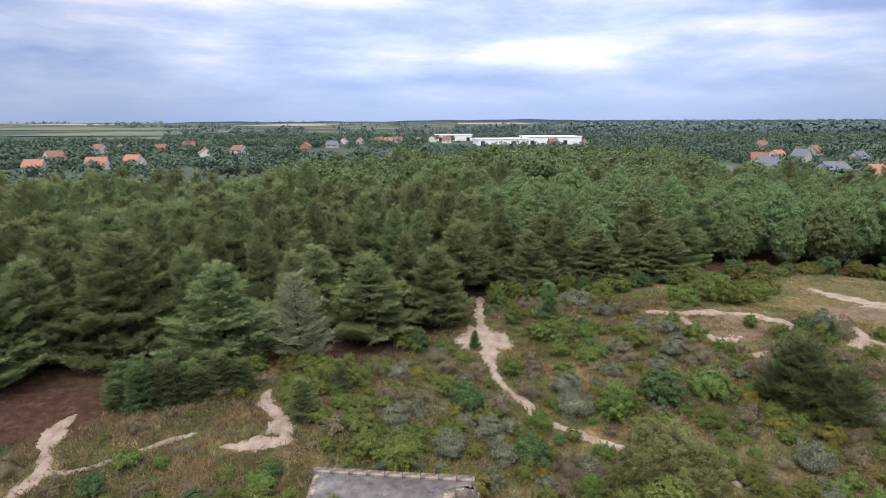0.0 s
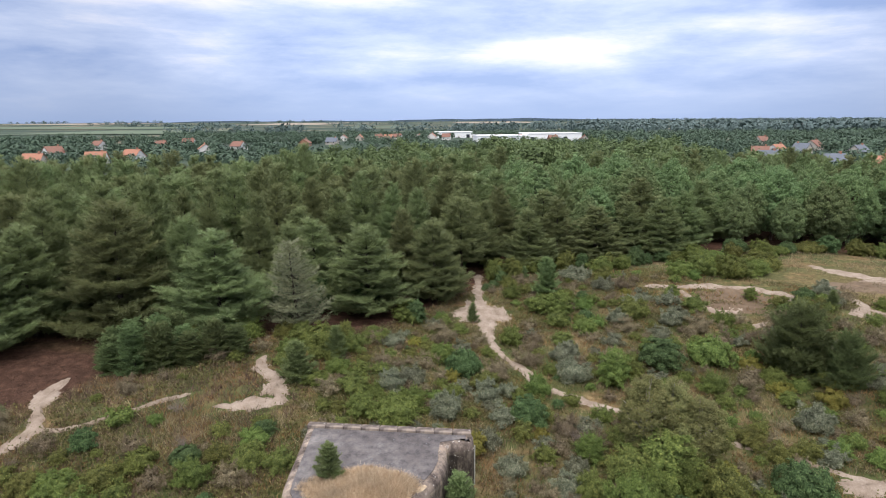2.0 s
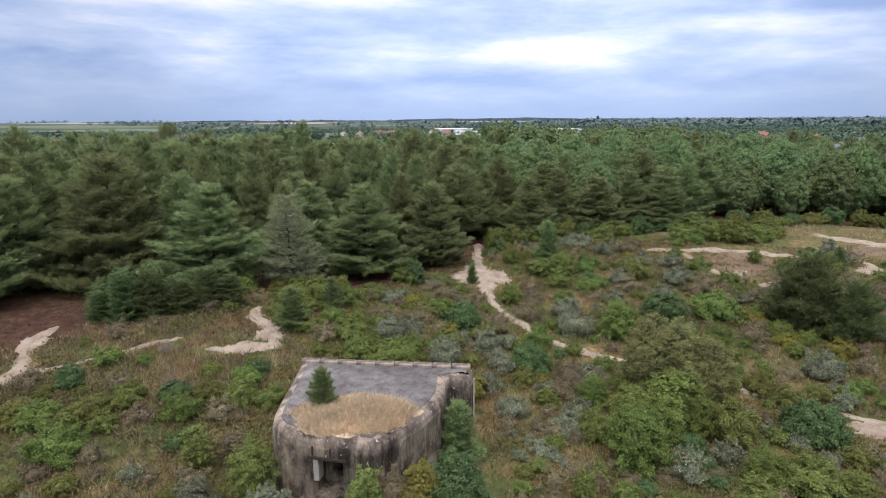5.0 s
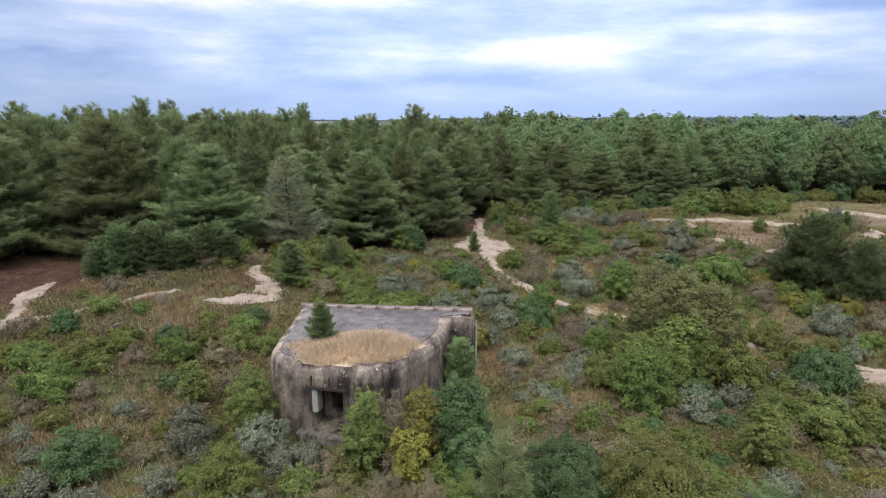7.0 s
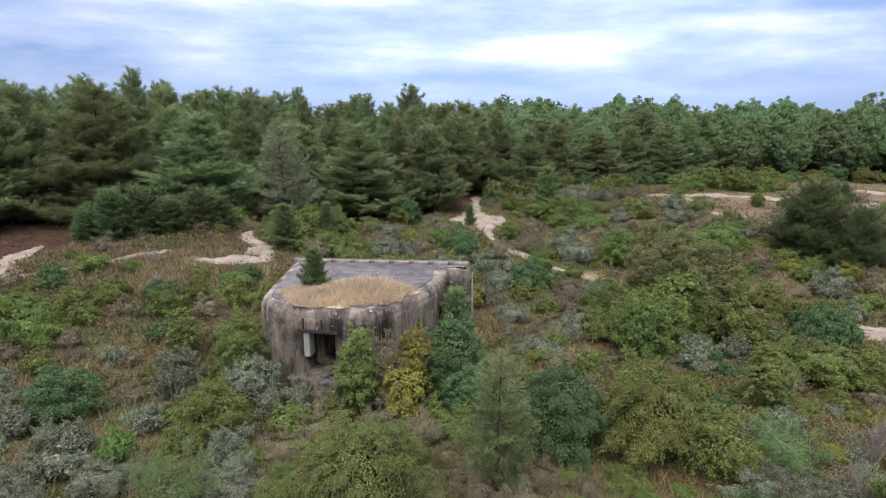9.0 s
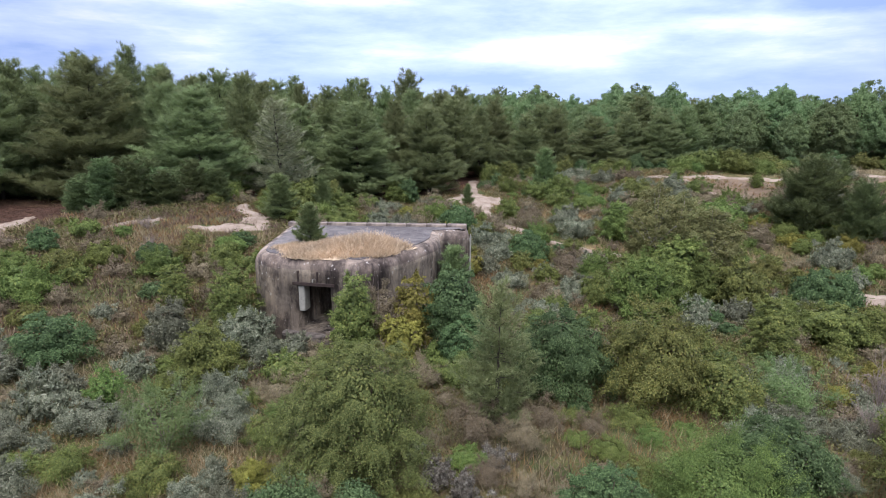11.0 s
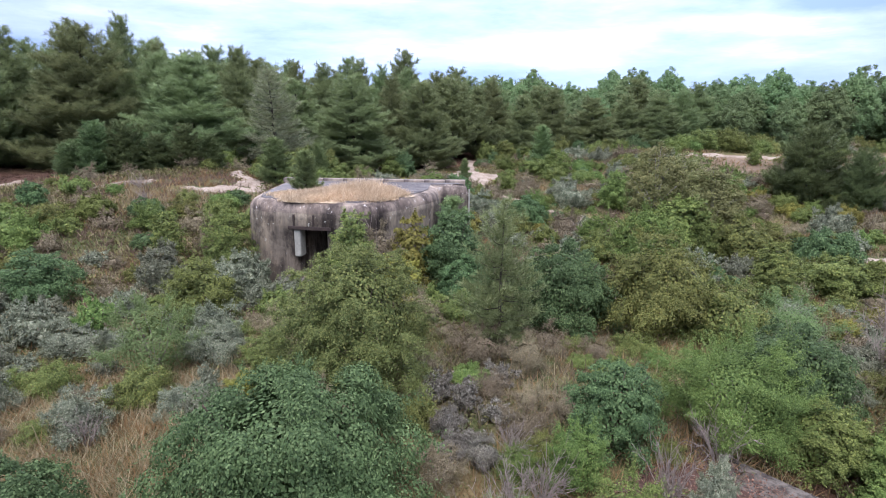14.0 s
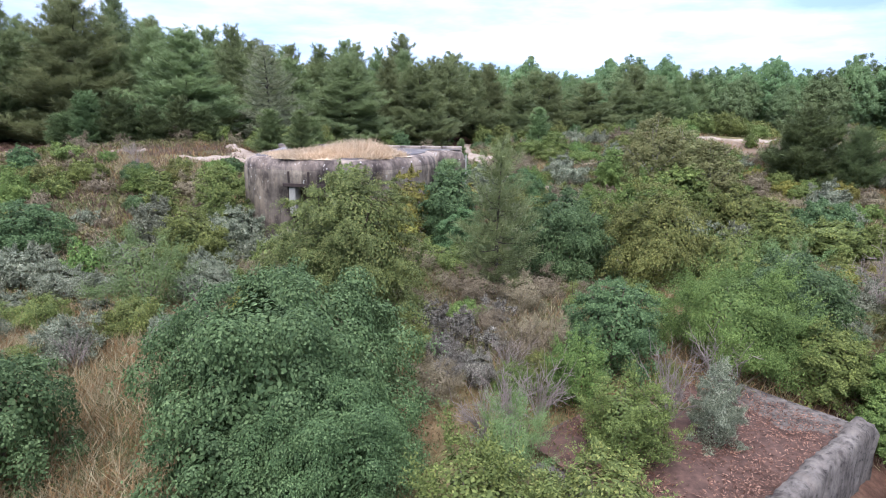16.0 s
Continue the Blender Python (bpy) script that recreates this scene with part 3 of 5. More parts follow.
def pine(name, label, mat, seed, tall, wide, whorls, per, needle, blades=12, gap=0.2, bare=0.08, full=0.8, thick=0.16, leaders=1, category="pine tree"):
    """A pine: a tapered trunk, tiers of limbs that turn up at their ends, flat fans of twigs and a brush of needles on each."""
    rng = np.random.RandomState(seed)
    root = new(name)
    lean = rng.uniform(-0.2, 0.2, 2)
    t = np.linspace(0, 1, 8)
    trunk = np.stack([lean[0] * t * t, lean[1] * t * t, t * tall * 0.95 - 0.15], 1)
    chunks = [tube_arrays(trunk, np.linspace(0.016 * tall, 0.0025 * tall, 8), 7)]
    P, A = [], []
    lift = np.array([0, 0, 1.0])
    for i in range(whorls):
        q = bare + (0.96 - bare) * ((i + 0.4) / whorls) ** 0.85
        u0 = (q - bare) / (1 - bare)
        shape = (1 - u0) ** full * (0.7 + 0.3 * min(1.0, u0 / 0.18))
        tier = rng.uniform(0.78, 1.12)
        many = per if q < 0.7 else max(5, per - 1)
        for j in range(many):
            a = 6.283 * j / many + i * 2.4 + rng.uniform(-0.35, 0.35)
            ln = max(0.13 * wide, wide * shape * tier * rng.uniform(0.68, 1.1))
            rise = rng.uniform(-0.1, 0.1) + 0.8 * q ** 2.5
            d = np.array([math.cos(a), math.sin(a), 0])
            side = np.cross(d, lift)
            u = np.linspace(0, 1, 5)[:, None]
            foot = np.array([np.interp(q, t, trunk[:, 0]), np.interp(q, t, trunk[:, 1]), q * tall + rng.uniform(-0.035, 0.035) * tall])
            bend = lambda w: foot + d * ln * w + lift * ln * (rise * w + 0.2 * w ** 3 - 0.1 * np.sin(w * 3.14))
            chunks.append(tube_arrays(bend(u), np.linspace(0.036 * (1 - q) + 0.012, 0.006, 5) * min(1.0, tall / 8), 3))
            # twigs to both sides, and a leading shoot
            m = max(2, int(ln / gap))
            w = np.concatenate([np.linspace(0.25 if ln > 0.8 else 0.1, 0.97, m)] * 2) + rng.uniform(-0.04, 0.04, 2 * m)
            hand = np.repeat([-1.0, 1.0], m)[:, None]
            tw = (0.46 * ln * (1.12 - w) + 0.1 * wide * 0.5) * rng.uniform(0.6, 1.15, 2 * m)
            base = bend(w[:, None])
            go = unit(side * hand + d * 0.75 + lift * rng.uniform(-0.1, 0.75, (2 * m, 1)) + rng.normal(size=(2 * m, 3)) * 0.2)
            steps = np.maximum(1, (tw / gap).round().astype(int))
            k = np.repeat(np.arange(2 * m), steps)
            s = (np.concatenate([np.arange(1, z + 1) for z in steps]) - rng.uniform(0, 0.35, len(k))) / np.repeat(steps, steps)
            P.append(base[k] + go[k] * (tw[k] * s)[:, None] + lift * (0.12 * tw[k] * s * s)[:, None])
            A.append(go[k] * 0.7 + d * 0.25 + lift * rng.uniform(0.35, 0.95, (len(k), 1)))
            P.append(bend(np.array([[1.0], [0.93]]))); A.append(np.tile(d * 0.7 + lift * 0.7, (2, 1)))
    for b in range(leaders):
        m = 9
        z = np.linspace(0, 1, m)
        off = rng.normal(size=2) * 0.16 * wide * (b > 0)
        P.append(trunk[-1] + np.stack([off[0] * (1 - z * 0.3) + rng.normal(size=m) * 0.03 * wide * z, off[1] * (1 - z * 0.3) + rng.normal(size=m) * 0.03 * wide * z, (0.05 - 0.03 * (b > 0)) * tall - 0.13 * tall * z], 1))
        A.append(np.tile(lift, (m, 1)) + rng.normal(size=(m, 3)) * 0.25)
    P, A = np.concatenate(P), unit(np.concatenate(A))
    P += rng.normal(size=P.shape) * gap * 0.22
    n = len(P) * blades
    size = np.repeat(rng.uniform(0.75, 1.25, len(P)), blades)
    P, A = np.repeat(P, blades, 0), np.repeat(A, blades, 0)
    ring = unit(np.cross(A, sphere_dirs(rng, n)))
    ln = needle * size * rng.uniform(0.75, 1.2, n)
    foot = P + A * (needle * rng.uniform(-0.9, 0.5, n))[:, None]
    v, f = leaf_arrays(foot, A * 0.75 + ring * 0.75, ring * 0.55 + np.array([0, 0, 0.75]) + rng.normal(size=(n, 3)) * 0.2, ln, ln * thick, True)
    tv, tf = joined(chunks)
    part("trunk", mesh_of("trunk", tv, tf, PINE_BARK, True), PINE_BARK, root)
    part("crown", mesh_of("crown", v, f, mat), mat, root)
    return tagged(root, label, category)


def broadleaf(name, label, mat, stem_mat, seed, tall, wide, count, leaf, clumps=60, low=0.18, category="tree"):
    """A broad-leaved tree with a trunk, limbs into its clumps, and an uneven, lobed crown."""
    rng = np.random.RandomState(seed)
    root = new(name)
    g = (np.arange(clumps) + 0.5) / clumps
    zz, az = 1.0 - 1.8 * g, np.arange(clumps) * 2.39996
    flat = np.sqrt(np.maximum(0, 1 - zz * zz))
    d = unit(np.stack([flat * np.cos(az), flat * np.sin(az), zz], 1) + rng.normal(size=(clumps, 3)) * 0.25)
    mid = np.array([0, 0, tall * (low + 1) / 2])
    stretch = np.array([wide, wide, tall * (1 - low) / 2])
    c = mid + d * rng.uniform(0.74, 0.95, (clumps, 1)) * lobed(d, seed, 0.13) * stretch
    c[:, :2] *= (1.12 - 0.4 * np.clip(c[:, 2:] / tall, 0, 1) ** 2)
    cr = wide * rng.uniform(0.75, 1.3, clumps) * 1.5 / math.sqrt(clumps)
    t = np.linspace(0, 1, 6)[:, None]
    chunks = [tube_arrays(np.array([0, 0, -0.15]) + np.array([0.1, 0.05, tall * 0.8]) * t, np.linspace(0.16, 0.03, 6), 6)]
    for i in range(0, clumps, 4):
        s = np.array([0, 0, c[i, 2] * 0.6])
        chunks.append(tube_arrays(s + (c[i] - s) * t + np.array([0, 0, 0.1]) * np.sin(t * 3.1), np.linspace(0.05, 0.012, 6), 4))
    w = rng.choice(clumps, count, p=cr ** 2 / (cr ** 2).sum())
    out = unit(sphere_dirs(rng, count) + unit(c[w] - mid) * 0.5 + np.array([0, 0, 0.12]))
    pos = c[w] + out * (cr[w] * rng.uniform(0.3, 1.1, count))[:, None]
    inner = count // 3
    pos[:inner] = mid + sphere_dirs(rng, inner) * rng.uniform(0.5, 0.85, (inner, 1)) * lobed(unit(out[:inner]), seed, 0.13) * stretch
    axis = np.cross(out, sphere_dirs(rng, count)) + out * 0.3
    ln = leaf * rng.uniform(0.7, 1.3, count)
    ln[:inner] *= 1.4
    v, f = leaf_arrays(pos, axis, out * 0.6 + unit(pos - mid) * 0.8 + rng.normal(size=(count, 3)) * 0.3 + np.array([0, 0, 0.2]), ln, ln * 0.75, True)
    tv, tf = joined(chunks)
    part("trunk", mesh_of("trunk", tv, tf, stem_mat, True), stem_mat, root)
    part("crown", mesh_of("crown", v, f, mat), mat, root)
    return tagged(root, label, category)


def twigs(name, label, seed, branches=34, category="dead shrub"):
    """A leafless shrub of radius 1 and height 1: forking bare twigs."""
    rng = np.random.RandomState(seed)
    chunks = []
    for i in range(branches):
        a, r, h = rng.uniform(0, 6.28), rng.uniform(0.15, 0.95), rng.uniform(0.5, 1.0)
        end = np.array([math.cos(a) * r, math.sin(a) * r, h])
        t = np.linspace(0, 1, 6)[:, None]
        p = end * t + rng.normal(size=(6, 3)) * 0.03 * t + np.array([0, 0, 0.15]) * np.sin(t * 3.1)
        p[0] = (rng.uniform(-0.08, 0.08), rng.uniform(-0.08, 0.08), -0.05)
        chunks.append(tube_arrays(p, np.linspace(0.013, 0.004, 6), 4))
        for j in range(5):
            s = p[rng.randint(2, 6)]
            e = s + unit(end + rng.normal(size=3) * 0.6) * rng.uniform(0.15, 0.4)
            chunks.append(tube_arrays(np.stack([s, (s + e) / 2 + rng.normal(size=3) * 0.02, e]), [0.008, 0.006, 0.003], 3))
    v, f = joined(chunks)
    root = new(name)
    part("branchwork", mesh_of("branchwork", v, f, TWIG, True), TWIG, root)
    return tagged(root, label, category)


def put(ob, x, y, r=1.0, h=1.0, turn=0.0, z=None, group=""):
    """Sets a copy of a thing on the ground, r wide and h high by its unit size."""
    m = Matrix.Translation((x, y, (ground_z(x, y) if z is None else z) - 0.02)) @ Matrix.Rotation(turn, 4, "Z") @ Matrix.Diagonal((r, r, h, 1))
    c = copy_thing(ob, m)
    return tagged(c, group=group)


def drop(ob):
    """Takes a pattern plant away once its copies stand."""
    for o in (*ob.children_recursive, ob):
        bpy.data.objects.remove(o)


# ---- ground, one sheet to the horizon ----


def build_ground():
    far = [75 * 1.19 ** i for i in range(1, 25)]
    xs = np.array([-f for f in far[::-1]] + list(np.arange(-75, 75.1, 0.75)) + far)
    ys = np.array([-(f - 60) - 15 for f in far[::-1] if f > 62] + list(np.arange(-15, 110.1, 0.6)) + [110 + (f - 75) for f in far])
    xs, ys = np.clip(xs, -4800, 4800), np.clip(ys, -4800, 4800)
    gx, gy = np.meshgrid(xs, ys)
    v = np.stack([gx, gy, height(gx, gy)], -1).reshape(-1, 3)
    nx, ny = len(xs), len(ys)
    i = (np.arange(ny - 1)[:, None] * nx + np.arange(nx - 1)[None]).ravel()
    me = mesh_of("ground", v, np.stack([i, i + 1, i + nx + 1, i + nx], 1), TURF, True)
    wood = np.clip((v[:, 1] - wood_edge(v[:, 0]) + 2.2) / 4, 0, 1) * (v[:, 1] < 260)
    wood = np.maximum(wood, np.clip(2.2 - 1.6 * np.hypot((v[:, 0] + 27) / 7.5, (v[:, 1] - 33.5) / 5.0), 0, 1))
    # brown litter around the block, its dark tone also painted for the shadow there
    wood = np.maximum(wood, np.clip(2.0 - 1.5 * np.hypot((v[:, 0] - 7.4) / 3.2, (v[:, 1] - 6.4) / 3.6), 0, 1))
    out = np.clip((np.hypot(v[:, 0], v[:, 1]) - 150) / 120, 0, 1)
    dry = np.clip(0.9 - np.hypot((v[:, 0] - 42) / 16, (v[:, 1] - 48) / 14), 0, 1) + 0
    col = np.stack([np.clip(dry, 0, 1), wood * (1 - out), out, np.ones(len(v))], 1).astype(np.float32)
    a = me.color_attributes.new("cover", "FLOAT_COLOR", "POINT")
    a.data.foreach_set("color", col.ravel())
    tagged(new("ground", me), "dune ground of dry grass, moss and pine litter", "ground", kind="structure")


build_ground()


def ribbon(pts, half, seed):
    """A trodden sand path: a strip that sinks into the turf at its ragged edges."""
    rng = np.random.RandomState(seed)
    p = np.array(pts, float)
    s = np.concatenate([[0], np.cumsum(np.hypot(*np.diff(p, axis=0).T))])
    n = int(s[-1] / 0.3) + 2
    t = np.linspace(0, s[-1], n)
    c = np.stack([np.interp(t, s, p[:, 0]), np.interp(t, s, p[:, 1])], 1)
    for _ in range(4):
        c[1:-1] = (c[:-2] + 2 * c[1:-1] + c[2:]) / 4
    d = unit(np.gradient(c, axis=0))
    side = np.stack([-d[:, 1], d[:, 0]], 1)
    u = np.linspace(-1.5, 1.5, 15)
    wob = 1 + 0.26 * np.sin(t * 1.3 + seed) + 0.17 * np.sin(t * 3.1 + 2 * seed) + 0.1 * np.sin(t * 7.3) + 0.1 * rng.normal(size=n)
    end = np.clip(np.minimum(t, s[-1] - t) / (half * 1.4), 0.35, 1)
    g = c[:, None] + side[:, None] * (u[None, :, None] * (half * wob * end)[:, None, None])
    z = height(g[..., 0], g[..., 1]) + 0.13 * (1 - np.abs(u)[None] ** 2.0) - 0.03 + rng.uniform(-0.06, 0.05, (n, len(u)))
    z[[0, -1]] -= 0.12
    v = np.concatenate([g, z[..., None]], -1).reshape(-1, 3)
    i = (np.arange(n - 1)[:, None] * len(u) + np.arange(len(u) - 1)[None]).ravel()
    me = mesh_of("sand_path", v, np.stack([i, i + 1, i + len(u) + 1, i + len(u)], 1), SAND, True)
    tagged(new("sand_path", me), "trodden path of pale bare sand through the scrub", "path", kind="structure")


def sand_patch(cx, cy, rx, ry, seed, mat=None, label="bare patch of pale wind-blown sand"):
    rng = np.random.RandomState(seed)
    ang, rad = np.linspace(0, 2 * np.pi, 48, endpoint=False), np.linspace(0.02, 1.35, 14)
    wob = 1 + 0.16 * np.sin(3 * ang + seed) + 0.1 * np.sin(7 * ang + 2 * seed) + 0.06 * np.sin(13 * ang)
    x = cx + rx * rad[:, None] * (wob * np.cos(ang))[None]
    y = cy + ry * rad[:, None] * (wob * np.sin(ang))[None]
    z = height(x, y) + 0.15 * (1 - rad[:, None] ** 2) - 0.03 + rng.uniform(-0.06, 0.05, x.shape)
    v = np.stack([x, y, z], -1).reshape(-1, 3)
    f = [(i * 48 + j, i * 48 + (j + 1) % 48, (i + 1) * 48 + (j + 1) % 48, (i + 1) * 48 + j) for i in range(13) for j in range(48)]
    tagged(new("sand_patch", mesh_of("sand_patch", v, f, mat or SAND, True)), label, "sand", kind="structure")


for n, (pts, half) in enumerate(PATHS.values()):
    ribbon(pts, half, n + 1)
sand_patch(25.5, 47.7, 3.9, 2.2, 11, BARE, "bare brown soil in the dune hollow")
sand_patch(39.0, 50.5, 3.5, 2.0, 12, BARE, "bare brown soil on the far dune")
for n, p in enumerate(SAND_PATCHES):
    sand_patch(*p, n + 3)

# ---- the bunker ----
from mathutils.geometry import tessellate_polygon

BUNKER = [(-6.5, 25.95), (-6.5, 21.1), (-6.38, 20.45), (-6.05, 19.9), (-5.5, 19.52), (-4.68, 19.28), (-3.46, 18.98), (-2.6, 18.74), (-2.25, 18.78), (-1.6, 19.38), (-0.62, 20.62), (0.02, 21.85), (0.25, 22.6), (0.26, 23.9), (1.4, 24.02), (1.52, 24.2), (1.52, 25.05)]
ROOF = 4.26


def box(bm, x0, x1, y0, y1, z0, z1, bevel=0.0):
    made = bmesh.ops.create_cube(bm, size=1.0)["verts"]
    for v in made:
        v.co = ((x0 + x1) / 2 + v.co.x * (x1 - x0), (y0 + y1) / 2 + v.co.y * (y1 - y0), (z0 + z1) / 2 + v.co.z * (z1 - z0))
    if bevel:
        edges = list({e for v in made for e in v.link_edges})
        bmesh.ops.bevel(bm, geom=edges, offset=bevel, segments=2, affect="EDGES", profile=0.6)
    return bm


def rough_up(bm, amount, scale):
    for v in bm.verts:
        v.co += noise.noise_vector(v.co * scale) * amount


def fill(bm, ring):
    """Closes a ring of any outline with triangles."""
    for tri in tessellate_polygon([[v.co for v in ring]]):
        bm.faces.new([ring[i] for i in tri])


def build_bunker():
    root = new("bunker")
    pts = []
    gap = {(-4.68, 19.28)}
    for a, b in zip(BUNKER, BUNKER[1:] + BUNKER[:1]):
        pts.append((*a, a in gap))
        n = 1 if a in gap else max(1, int(math.dist(a, b) / 0.45))
        pts += [(a[0] + (b[0] - a[0]) * i / n, a[1] + (b[1] - a[1]) * i / n, False) for i in range(1, n)]
    xy = np.array([p[:2] for p in pts])
    out = unit(np.roll(xy, -1, 0) - np.roll(xy, 1, 0))
    inward = np.stack([-out[:, 1], out[:, 0]], 1)
    rings = [(0.7, 0.0), (1.75, 0.0), (2.6, 0.0), (3.40, 0.0), (3.72, 0.0), (3.92, 0.03), (4.08, 0.08), (4.19, 0.16), (ROOF - 0.02, 0.27), (ROOF, 0.38)]
    bm = bmesh.new()
    grid = [[bm.verts.new((*(p + inward[i] * off), z)) for i, p in enumerate(xy)] for z, off in rings]
    n = len(xy)
    for r in range(5):
        for i in range(n):
            if pts[i][2] and r in (1, 2):
                continue
            bm.faces.new((grid[r][i], grid[r][(i + 1) % n], grid[r + 1][(i + 1) % n], grid[r + 1][i]))
    fill(bm, grid[5])
    # the opening's reveal and the dark chamber behind it
    i = next(k for k, p in enumerate(pts) if p[2])
    a, b, deep = xy[i], xy[(i + 1) % n], inward[i] * 5.0
    rim = [grid[1][i], grid[1][(i + 1) % n], grid[2][(i + 1) % n], grid[3][(i + 1) % n], grid[3][i], grid[2][i]]
    back = [bm.verts.new((v.co.x + deep[0], v.co.y + deep[1], v.co.z)) for v in rim]
    for k in range(6):
        bm.faces.new((rim[k], rim[(k + 1) % 6], back[(k + 1) % 6], back[k]))
    bm.faces.new(back)
    for v in bm.verts:
        v.co += noise.noise_vector(v.co * 1.3) * 0.03
    bmesh.ops.recalc_face_normals(bm, faces=bm.faces)
    for f in bm.faces:
        f.smooth = True
    body = part("wall", bm, CONCRETE, root)
    tagged(body, "streaked and lichen-stained concrete walls")
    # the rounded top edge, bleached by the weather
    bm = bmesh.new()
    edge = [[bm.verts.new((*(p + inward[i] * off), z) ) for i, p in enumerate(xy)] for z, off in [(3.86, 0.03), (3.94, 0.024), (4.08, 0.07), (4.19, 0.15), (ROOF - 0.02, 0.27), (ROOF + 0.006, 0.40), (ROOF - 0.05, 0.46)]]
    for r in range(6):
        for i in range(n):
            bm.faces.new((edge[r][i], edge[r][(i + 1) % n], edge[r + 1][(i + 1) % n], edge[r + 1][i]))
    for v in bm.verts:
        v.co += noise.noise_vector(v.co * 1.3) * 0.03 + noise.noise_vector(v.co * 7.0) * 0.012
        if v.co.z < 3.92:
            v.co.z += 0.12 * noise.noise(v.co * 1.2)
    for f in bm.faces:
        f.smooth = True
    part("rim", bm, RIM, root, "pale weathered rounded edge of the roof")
    part("corner_strip", box(bmesh.new(), 1.50, 1.56, 24.08, 24.16, 2.1, 4.1, 0.015), WHITEWASH, root, "thin pale strip down the corner")
    # roof slab skin, a little lower than the rounded edge
    mid = xy.mean(0)
    bm = bmesh.new()
    loops = [[bm.verts.new((*(p + inward[i] * 0.39), ROOF - 0.06)) for i, p in enumerate(xy)], [bm.verts.new((*(p + inward[i] * 0.42), ROOF + 0.03)) for i, p in enumerate(xy)]]
    for i in range(n):
        bm.faces.new((loops[0][i], loops[0][(i + 1) % n], loops[1][(i + 1) % n], loops[1][i]))
    fill(bm, loops[1])
    part("roof_slab", bm, SLAB, root, "flat bluish-grey roof slab with dark stains")
    # coping along the back edge, stone by stone
    count = 9
    p0, p1 = Vector((-6.42, 25.72)), Vector((1.42, 24.86))
    step = (p1 - p0) / count
    turn = math.atan2(step.y, step.x)
    for k in range(count):
        c = p0 + step * (k + 0.5)
        bm = box(bmesh.new(), -step.length / 2 + 0.004, step.length / 2 - 0.004, -0.19, 0.19, -0.10, 0.12, 0.04)
        rough_up(bm, 0.02, 2.0 + k)
        s = part("coping_stone", bm, LIP, root)
        s.matrix_basis = pose(c.x, c.y, ROOF + 0.02, 0, 0, math.degrees(turn))
    # steel beam over the opening, and dark bars for the slits above it
    way = Vector((b[0] - a[0], b[1] - a[1]))
    deg = math.degrees(math.atan2(way.y, way.x))
    at = lambda u, o, z: pose(a[0] + way.x * u - inward[i][0] * o, a[1] + way.y * u - inward[i][1] * o, z, 0, 0, deg)
    beam = part("steel_lintel", box(bmesh.new(), -0.12, way.length + 0.14, -0.06, 0.12, -0.06, 0.05, 0.012), RUSTED, root, "rusted steel beam over the opening")
    beam.matrix_basis = at(0, 0.02, 3.42)
    for u in (0.07, 0.62):
        bar = part("steel_bar", box(bmesh.new(), -0.03, 0.03, -0.05, 0.05, 0.0, 0.40, 0.01), RUSTED, root, "rusted upright bar")
        bar.matrix_basis = at(u, 0.02, 3.46)
    jamb = part("jamb", box(bmesh.new(), -0.03, 0.2, 0.03, 0.45, -0.95, -0.04, 0.05), WHITEWASH, root, "whitewashed concrete block inside the opening")
    jamb.matrix_basis = at(0.06, 0.0, 3.38)
    # broken footing below the opening
    bm = box(bmesh.new(), -0.5, 1.3, -0.35, 0.12, -0.9, -0.05, 0.08)
    bmesh.ops.subdivide_edges(bm, edges=bm.edges, cuts=2, use_grid_fill=True)
    rough_up(bm, 0.12, 2.1)
    part("footing", bm, MOSSY, root, "broken concrete footing").matrix_basis = at(0, 0.1, 1.75)
    tagged(root, "weathered concrete wartime bunker half buried in the dune", "bunker")


build_bunker()


def build_mound():
    ang, rad = np.linspace(0, 2 * np.pi, 40, endpoint=False), np.linspace(0.0, 1.0, 12)
    wob = 1 + 0.10 * np.sin(3 * ang + 0.5) + 0.07 * np.sin(5 * ang + 1) + 0.04 * np.sin(11 * ang)
    x = -3.35 + 2.35 * rad[:, None] * (wob * np.cos(ang))[None] + 0.0
    y = 20.72 + 1.46 * rad[:, None] * (wob * np.sin(ang))[None]
    z = ROOF - 0.02 + (0.13 + 0.15 * np.exp(-((x + 2.3) / 1.3) ** 2)) * (1 - rad[:, None] ** 2) * (1 + 0.25 * np.sin(4 * x) * np.sin(3 * y))
    v = np.stack([x, y, z], -1).reshape(-1, 3)
    f = [(i * 40 + j, i * 40 + (j + 1) % 40, (i + 1) * 40 + (j + 1) % 40, (i + 1) * 40 + j) for i in range(11) for j in range(40)]
    tagged(new("earth_mound", mesh_of("earth_mound", v, f, THATCH, True)), "low mound of earth on the bunker's roof", "earth")


build_mound()


